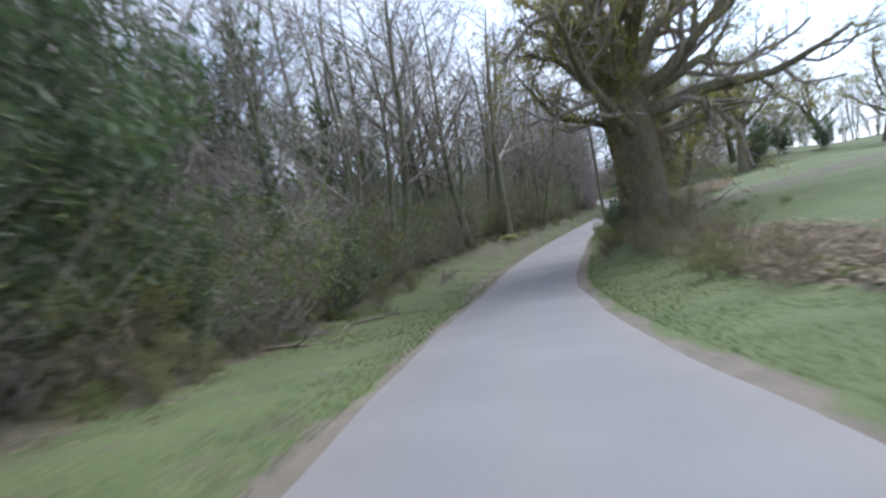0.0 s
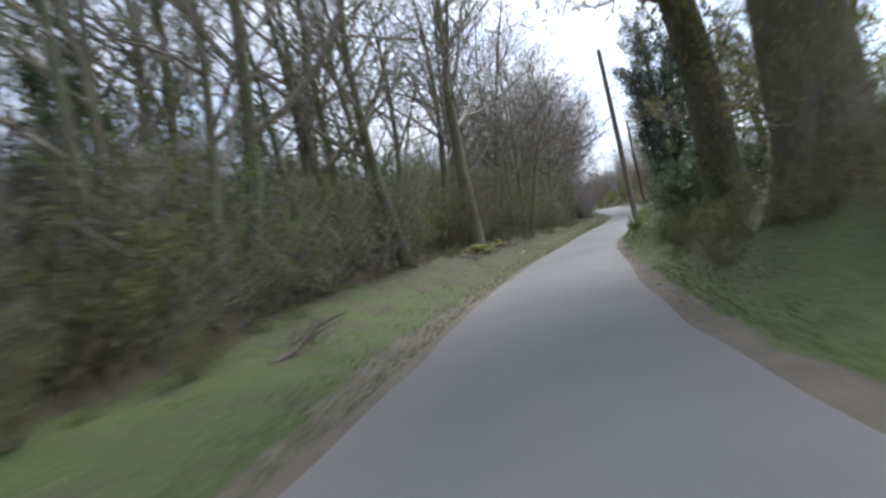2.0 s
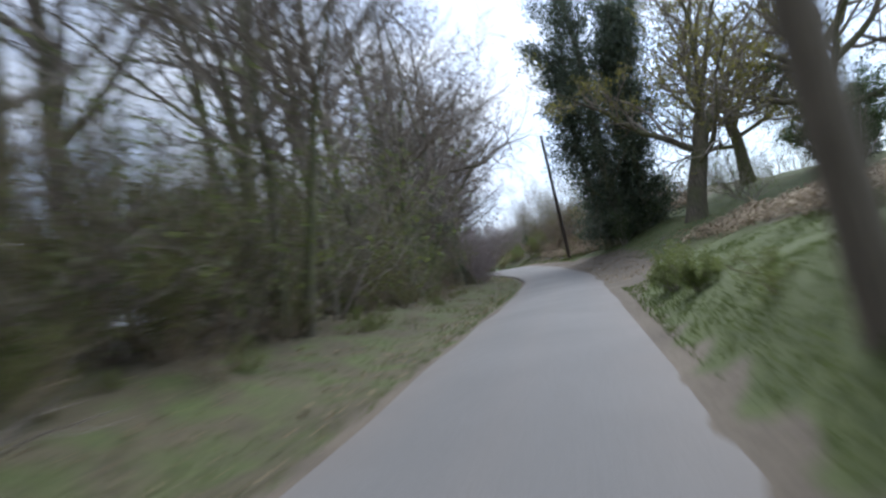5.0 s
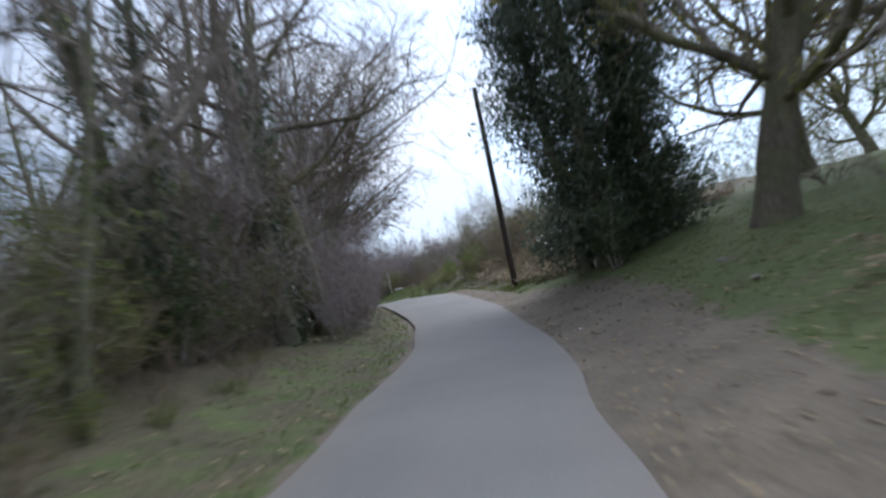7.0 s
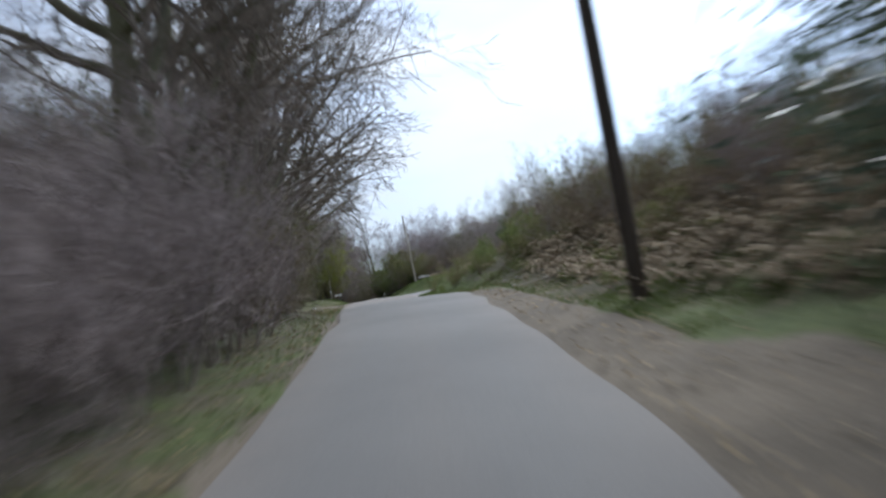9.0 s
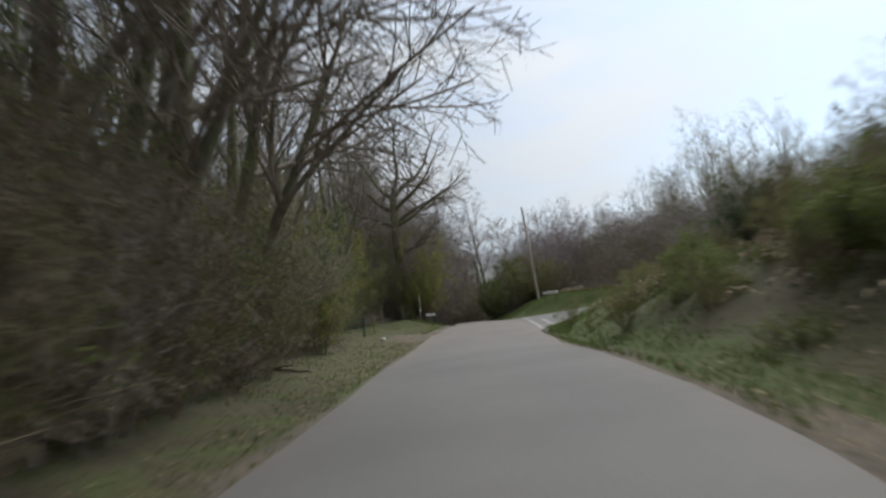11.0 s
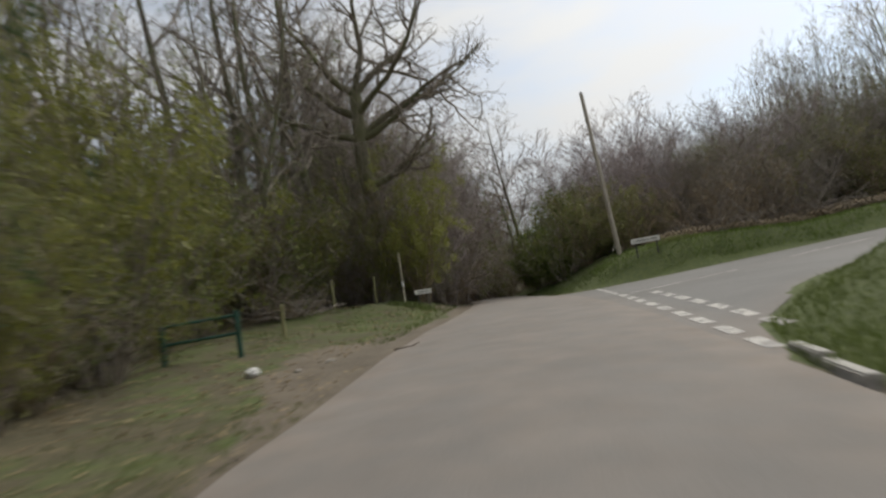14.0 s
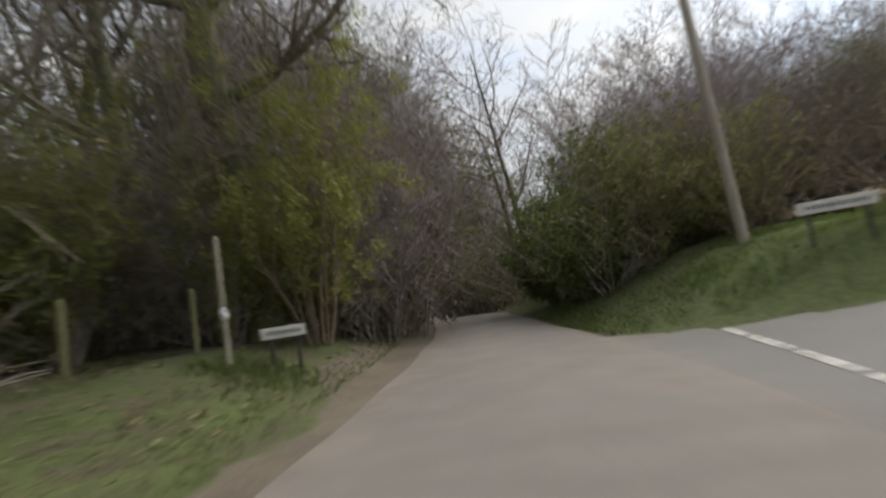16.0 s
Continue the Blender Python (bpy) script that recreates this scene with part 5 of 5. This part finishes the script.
for k in range(9):
    marking(26.4 + k * 0.105, 103.38 + k * 1.07, 84.4, 0.19, 0.66)
for k in range(7):
    marking(27.13 + k * 0.1, 104.5 + k * 1.07, 84.6, 0.19, 0.7)
for i in range(4):
    marking(27.34 + i * 0.12, 113.3 + i * 1.2, 84.5, 0.13, 1.05)
marking(28.85, 112.3, 4, 0.12, 2.8)
marking(33.2, 113.3, 9, 0.12, 2.5)


# low kerb stones at the near corner
for k in range(2):
    bm = bmesh.new()
    bmesh.ops.create_cube(bm, size=1, matrix=Matrix.Diagonal((0.88, 0.13, 0.24, 1)))
    bmesh.ops.bevel(bm, geom=bm.edges[:], offset=0.015, segments=2, affect="EDGES")
    kerb = part("kerb", bm, KERB, None)
    kerb.matrix_basis = pose(26.23 + 0.2 * k, 101.75 + 0.88 * k, gz(26.23 + 0.2 * k, 101.75 + 0.88 * k) - 0.07, 4, 0, 77)
    tagged(kerb, "pale worn kerb stone at the corner of the verge", "kerb", "kerb stones", "structure")


# ---- low growth, as loose stuff ----
def stuff(name, v, f, material, label, category):
    ob = attach(name, mesh_of(name, v, f), material)
    return tagged(ob, label, category, kind="stuff")


def scatter(r, n, y0, y1, d0, d1, side, power=1.0):
    y = y0 + r.rand(n) * (y1 - y0)
    d = d0 + r.rand(n) ** power * (d1 - d0)
    h = np.interp(y, GRID_Y, HEAD)
    c = 1 / np.sqrt(1 + h * h)
    e = np.interp(y, GRID_Y, X_LEFT if side < 0 else X_RIGHT)
    x, yy = e + side * d * c, y - side * d * c * h
    keep = ~((x > 25.6) & (yy > near_y(x) - 0.2) & (yy < far_y(x) + 0.2))
    x, yy = x[keep], yy[keep]
    return x, yy, ground_z(x, yy)


def blades(r, x, y, z, tall, wide):
    n = len(x)
    a = r.rand(n) * 6.283
    h = tall * (0.5 + r.rand(n))
    u = np.stack([np.cos(a), np.sin(a), np.zeros(n)], -1) * wide * (0.6 + 0.8 * r.rand(n))[:, None]
    b = r.rand(n) * 6.283
    bend = np.stack([np.cos(b), np.sin(b), np.zeros(n)], -1) * (h * (0.2 + 0.6 * r.rand(n)))[:, None]
    c = np.stack([x, y, z - 0.02], -1)
    up = np.array([0, 0, 1.0])
    m = c + up * (h * 0.6)[:, None] + bend * 0.35
    t = c + up * (h * 0.95)[:, None] + bend
    v = np.stack([c - u, c + u, m + u * 0.7, m - u * 0.7, t], 1).reshape(-1, 3)
    i = np.arange(n) * 5
    return v, [(int(k), int(k) + 1, int(k) + 2, int(k) + 3) for k in i] + [(int(k) + 3, int(k) + 2, int(k) + 4) for k in i]


def join(pieces):
    V, F, o = [], [], 0
    for v, f in pieces:
        V.append(v)
        F += [tuple(i + o for i in q) for q in f]
        o += len(v)
    return np.concatenate(V), F


r = np.random.RandomState(5)
# count, from y, to y, nearest, farthest, side, crowding, height, width
tufts_left = [(6000, -6, 26, 0.2, 4.5, -1, 1.3, 0.1, 0.012), (1800, 26, 60, 0.2, 2.2, -1, 1.2, 0.13, 0.012), (3000, 60, 104, 0.1, 2.8, -1, 1.1, 0.12, 0.012), (3000,
             109, 122, 0.6, 6, -1, 1.2, 0.12, 0.012)]
tufts_right = [(11000, -4, 30, 0.4, 7, 1, 1.2, 0.1, 0.012), (7000, 34, 50, 0.2, 3.5, 1, 1.1, 0.09, 0.012), (4000, 50, 72, 1.9, 8, 1, 1, 0.12, 0.012), (3000, 74, 88,
             0.9, 4, 1, 1.2, 0.13, 0.012), (1500, 70, 74, 1, 3, 1, 1, 0.16, 0.012), (4500, 84, 103, 0.1, 5, 1, 1.2, 0.16, 0.014), (5000, 88, 107, 3, 14, 1, 1, 0.18,
             0.016), (8000, 112, 124, 0.2, 6, 1, 1.2, 0.16, 0.014)]
stuff("grass", *join([blades(r, *scatter(r, int(n * 2.6), y0, y1, d0, d1, sd, pw), tall * 0.45, wide * 0.7) for n, y0, y1, d0, d1, sd, pw, tall, wide in tufts_left + tufts_right]), BLADE, "short rough green grass on the verges", "grass")
x, y = 28 + r.rand(14000) * 22, np.zeros(14000)
y = far_y(x) + 0.15 + r.rand(14000) ** 1.3 * np.where(x < 31, 3.2, 1.7)
stuff("grass", *blades(r, x, y, ground_z(x, y), .11, .01), BLADE_LUSH, "lush green grass verge across the side road", "grass")


x, y = 26.3 + r.rand(12000) * 11, np.zeros(12000)
y = near_y(x) - 0.25 - r.rand(12000) ** 1.2 * 4.0
stuff("grass", *blades(r, x, y, ground_z(x, y), .09, .01), BLADE, "green grass on the corner of the bank", "grass")
x, y = 21.6 + r.normal(0, .4, 450), 116.85 + r.normal(0, .4, 450)
stuff("grass", *blades(r, x, y, ground_z(x, y), .17, .013), BLADE, "taller grass round the foot of the small sign", "grass")


def fronds(r, x, y, z, size):
    """Dead bracken: arching stalks with side leaflets."""
    pieces = []
    for px, py, pz in zip(x, y, z):
        a, L = r.rand() * 6.283, size * (0.6 + 0.8 * r.rand())
        d = np.array([math.cos(a), math.sin(a), 0.0])
        s = np.array([-d[1], d[0], 0.0])
        t = np.linspace(0, 1, 6)[:, None]
        line = np.array([px, py, pz]) + d * t * L * 0.8 + np.array([0, 0, 1.0]) * (t * 1.0 - t * t * (0.75 + 0.4 * r.rand())) * L
        v = [line[0] - s * 0.006, line[0] + s * 0.006]
        f = []
        for i in range(1, 6):
            v += [line[i] - s * 0.005, line[i] + s * 0.005]
            f.append((2 * i - 2, 2 * i - 1, 2 * i + 1, 2 * i))
        for i in range(1, 6):
            w = L * 0.3 * (1.1 - i / 6)
            for sg in (-1, 1):
                k = len(v)
                tip = line[i] + s * sg * w + d * 0.04 - np.array([0, 0, w * (0.2 + 0.5 * r.rand())])
                v += [line[i] - d * 0.03, tip, line[i] + d * 0.05]
                f.append((k, k + 1, k + 2))
        pieces.append((np.array(v), f))
    return join(pieces)


x1, y1, z1 = scatter(r, 900, 4, 20, 3.3, 6.4, 1)
low = fronds(r, x1, y1, z1, 0.6)
x2, y2, z2 = scatter(r, 1300, 39, 58, 3.2, 8.5, 1)
x3, y3, z3 = scatter(r, 4200, 69, 101, 2.0, 9, 1)
k = (y3 < 84) | (r.rand(len(y3)) < 0.12) | (np.hypot(x3 - 28.8, y3 - 96.5) < 1.9)
x4 = 31.2 + r.rand(3000) * 15
y4 = far_y(x4) + 1.8 + r.rand(3000) * 3.6
stuff("bracken", *join([low, fronds(r, np.concatenate([x2, x3[k], x4]), np.concatenate([y2, y3[k], y4]), np.concatenate([z2, z3[k], ground_z(x4, y4)]), 0.9)]), LEAF_BRACKEN,
      "dead brown bracken collapsed over the bank", "bracken")


def litter_leaves(r, x, y, z, size):
    n = len(x)
    c = np.stack([x, y, z + 0.012 + r.rand(n) * 0.02], -1)
    a = r.rand(n) * 6.283
    u = np.stack([np.cos(a), np.sin(a), r.normal(0, .25, n)], -1) * size * (0.5 + r.rand(n))[:, None]
    w = np.stack([-np.sin(a), np.cos(a), r.normal(0, .25, n)], -1) * size * 0.6 * (0.5 + r.rand(n))[:, None]
    v = np.stack([c - u, c + w, c + u, c - w], 1).reshape(-1, 3)
    return v, np.arange(n * 4).reshape(-1, 4).tolist()


stuff("fallen_leaves", *join([litter_leaves(r, *scatter(r, n, y0, y1, d0, d1, sd, 1.2), .035) for n, y0, y1, d0, d1, sd in
      ((3000, -4, 30, 2.5, 8, -1), (5000, 28, 70, 0.3, 6, -1), (7000, 66, 106, 0.2, 6, -1), (4500, 104, 122, 1, 9, -1), (1800, 24, 36, 0.1, 4, 1), (6500, 52, 88, 0.1, 6, 1))]), LEAF_DEAD,
      "brown dead leaves scattered over the verges", "leaves")


# ---- fallen wood ----
def fallen_branch(x, y, turn, length, thick, label, wood=LOG_BARK, forks=4, up=0.0):
    rr = np.random.RandomState(int(x * 31 + y * 17) % 9999)
    root = new("fallen_branch")
    p = branch(rr, (0, 0, thick), (1, 0, 0.05 + up), length, 8, 0.1, -0.01)
    rad = np.linspace(thick, thick * 0.45, 9)
    attach("stem", mesh_of("stem", *tubes([(p, rad, 8)]), True), wood, root)
    bm = bmesh.new()
    bmesh.ops.create_circle(bm, cap_ends=True, segments=8, radius=thick * 0.97, matrix=Matrix.Translation((-0.004, 0, thick)) @ Matrix.Rotation(radians(90), 4, "Y"))
    part("cut_end", bm, CUT_WOOD, root, "pale broken end")
    for s in fork(rr, p, rad, forks, 0.2, 1, 0.8, 0.45, 5, 0.15, 0.03, 5):
        attach("side_branch", mesh_of("side_branch", *tubes([s]), True), wood, root)
    root.matrix_basis = pose(x, y, gz(x, y) - 0.02, 0, 0, turn)
    return tagged(root, label, "branch", "fallen branches")


for x, y, t, L, th in ((3.6, 39.6, 120, 1.2, .08), (5.0, 41.9, 100, 1.0, .07), (-4.8, 14.5, 20, 2.0, .05), (-3.2, 18.0, 50, 1.6, .05), (-0.6, 26.0, 75, 1.5, .06),
                       (18.2, 80.0, 95, 1.8, .06), (17.9, 92.6, 40, 1.6, .07)):
    fallen_branch(x, y, t, L, th, "fallen dead branch lying at the edge of the wood")
fallen_branch(22.05, 107.6, 20, 0.45, .035, "short broken stick on the muddy lane edge", forks=2)
fallen_branch(24.9, 57.7, 15, 3.0, .13, "pale dead bough lying on the grassy bank", CUT_WOOD, 3)
fallen_branch(12.4, 27.6, 10, 1.6, .06, "broken bough leaning in the bracken", LOG_BARK, 3, 0.3)


def brush_pile(x, y, scale, count, seed, label):
    rr = np.random.RandomState(seed)
    root = new("brush_pile")
    for k in range(count):
        a = rr.rand() * 6.283
        p0 = np.array([rr.normal(0, .55), rr.normal(0, .4), rr.rand() * 0.15])
        q = branch(rr, p0, (math.cos(a), math.sin(a) * 0.7, 0.25 + 0.6 * rr.rand()), 1.0 + rr.rand() * 1.1, 5, 0.14, -0.05)
        lines = [(q, np.linspace(0.022, 0.008, 6), 5)]
        lines += fork(rr, q, lines[0][1], 3, 0.3, 1, 0.7, 0.45, 3, 0.15, 0, 3)
        attach("cut_branch", mesh_of("cut_branch", *tubes(lines)), TWIG if k % 3 else TWIG_BROWN, root)
    root.matrix_basis = pose(x, y, gz(x, y)) @ Matrix.Scale(scale, 4)
    return tagged(root, label, "brush pile", "brush piles")


brush_pile(17.7, 115.5, 0.85, 70, 61, "heap of cut brushwood at the edge of the wood")
brush_pile(33.2, 118.9, 1.0, 40, 63, "heap of pale dead branches on the bank")
brush_pile(36.5, 119.6, 1.1, 36, 64, "heap of pale dead branches on the bank")
for x, y, sc in ((5.0, 41.3, .6), (4.1, 38.9, .55), (6.0, 42.9, .6), (-0.2, 27.5, .5), (-3.8, 16.2, .55)):
    brush_pile(x, y, sc, 22, int(y), "low tangle of broken branches on the bank")


# ---- posts, stake, gate, litter, rubble ----
def post(x, y, tall, rad, wood, label, name="fence_post"):
    root = new(name)
    p = np.linspace((0, 0, -0.3), (rad * 0.4, 0, tall), 6)
    attach("shaft", mesh_of("shaft", *tubes([(p, np.linspace(rad, rad * 0.92, 6), 10)]), True), wood, root)
    bm = bmesh.new()
    bmesh.ops.create_cone(bm, cap_ends=True, segments=10, radius1=rad * 0.95, radius2=rad * 0.4, depth=rad * 0.7, matrix=Matrix.Translation((rad * 0.4, 0, tall + rad * 0.3)))
    part("top", bm, wood, root)
    root.matrix_basis = pose(x, y, gz(x, y))
    return tagged(root, label, "post", "roadside posts")


post(20.15, 118.55, 1.0, .045, POST_MOSS, "short mossy wooden fence post in the grass")
post(18.9, 117.25, 1.0, .055, POST_MOSS, "mossy wooden fence post at the wood's edge")
post(19.0, 111.2, 0.8, .05, POST_MOSS, "mossy wooden post in front of the brushwood")
stake = post(21.37, 116.77, 1.72, .03, STAKE_WOOD, "tall pale wooden stake with a white rag tied round it", "stake")
bm = bmesh.new()
bmesh.ops.create_icosphere(bm, subdivisions=2, radius=0.075)
for v in bm.verts:
    v.co = Vector((v.co.x * 0.8, v.co.y * 0.7, v.co.z * 1.5)) * (0.8 + 0.4 * noise.noise(v.co * 18))
bmesh.ops.translate(bm, verts=bm.verts, vec=(0.02, -0.02, 0.72))
part("rag", bm, PLASTIC_WHITE, stake, "torn white plastic rag")


def barrier(x, y, turn):
    """Low green metal barrier by the lay-by."""
    root = new("metal_barrier")
    for px, tall in ((0, 0.95), (-1.5, 0.85)):
        bm = bmesh.new()
        bmesh.ops.create_cube(bm, size=1, matrix=Matrix.Translation((px, 0, tall / 2 - 0.15)) @ Matrix.Diagonal((0.09, 0.09, tall + 0.3, 1)))
        bmesh.ops.bevel(bm, geom=bm.edges[:], offset=0.01, segments=1, affect="EDGES")
        part("post", bm, GREEN_PAINT, root)
    for z in (0.82, 0.45):
        attach("rail", mesh_of("rail", *tubes([(np.linspace((-1.52, 0.05, z), (0.02, 0.05, z + 0.03), 5), np.full(5, 0.032), 8)]), True), GREEN_PAINT, root)
    root.matrix_basis = pose(x, y, gz(x, y), 0, 0, turn)
    return tagged(root, "low dark green metal barrier beside the muddy lay-by", "barrier")


barrier(18.7, 109.2, 8)


def moss_mound(x, y, size, seed):
    bm = bmesh.new()
    bmesh.ops.create_icosphere(bm, subdivisions=3, radius=1)
    for v in bm.verts:
        n = noise.noise(v.co * 1.7 + Vector((seed, 0, 0))) + 0.4 * noise.noise(v.co * 5)
        v.co = Vector((v.co.x * 1.5, v.co.y, v.co.z * 0.42)) * size * (1 + 0.5 * n)
    ob = part("moss_mound", bm, MOSS, None)
    ob.matrix_basis = pose(x, y, gz(x, y) - size * 0.1, 0, 0, 60 + seed * 20)
    tagged(ob, "low mound of bright yellow-green moss among roots", "moss", "moss mounds")


moss_mound(4.35, 40.9, .6, 1)
moss_mound(5.5, 43.3, .5, 2)


def crumple(name, x, y, size, material, label, seed, squash=0.5):
    bm = bmesh.new()
    bmesh.ops.create_icosphere(bm, subdivisions=3, radius=1)
    for v in bm.verts:
        n = noise.noise(v.co * 2.1 + Vector((seed, 0, 0))) + 0.5 * noise.noise(v.co * 5.3)
        v.co = Vector((v.co.x, v.co.y * 0.75, v.co.z * squash)) * size * (1 + 0.55 * n)
    me_ = bpy.data.meshes.new(name)
    bm.to_mesh(me_)
    bm.free()
    ob = attach(name, me_, material)
    ob.matrix_basis = pose(x, y, gz(x, y) + size * squash * 0.55, 0, 0, seed * 40)
    return ob


tagged(crumple("litter_bag", 19.8, 106.8, 0.15, PLASTIC_WHITE, "", 3), "crumpled white plastic bag lying on the verge", "litter")
tagged(crumple("litter_bag", 6.35, 41.6, 0.06, PLASTIC_WHITE, "", 5, 1.0), "small white scrap of litter in the grass", "litter")
tagged(crumple("litter_bag", 19.95, 60.9, 0.03, PLASTIC_WHITE, "", 7), "small pale scrap on the bare shoulder", "litter")
for k, (x, y, s) in enumerate(((4.1, 18.2, .05), (4.0, 17.6, .035), (22.9, 60.6, .08), (21.6, 58.6, .07), (25.6, 79.5, .1), (25.1, 80.6, .08), (25.9, 82.4, .09), (26.3, 81.2, .12), (26.0, 84.0, .07), (26.6, 83.2, .1), (25.5, 78.2, .07), (26.8, 85.4, .09), (30.7, 118.0, .1), (21.0, 107.2, .09), (20.6, 106.6, .07))):
    tagged(crumple("stone", x, y, s, ROCK, "", k + 11), "small pale stone at the lane's edge", "stone", "roadside stones")
for k in range(9):
    marking_x = 30.2 + r.rand() * 1.1
    put("bramble", marking_x, 117.6 + r.rand() * 0.6, 0.22, category="plant", group="broad-leaved weeds", label="clump of broad green leaves in the verge")
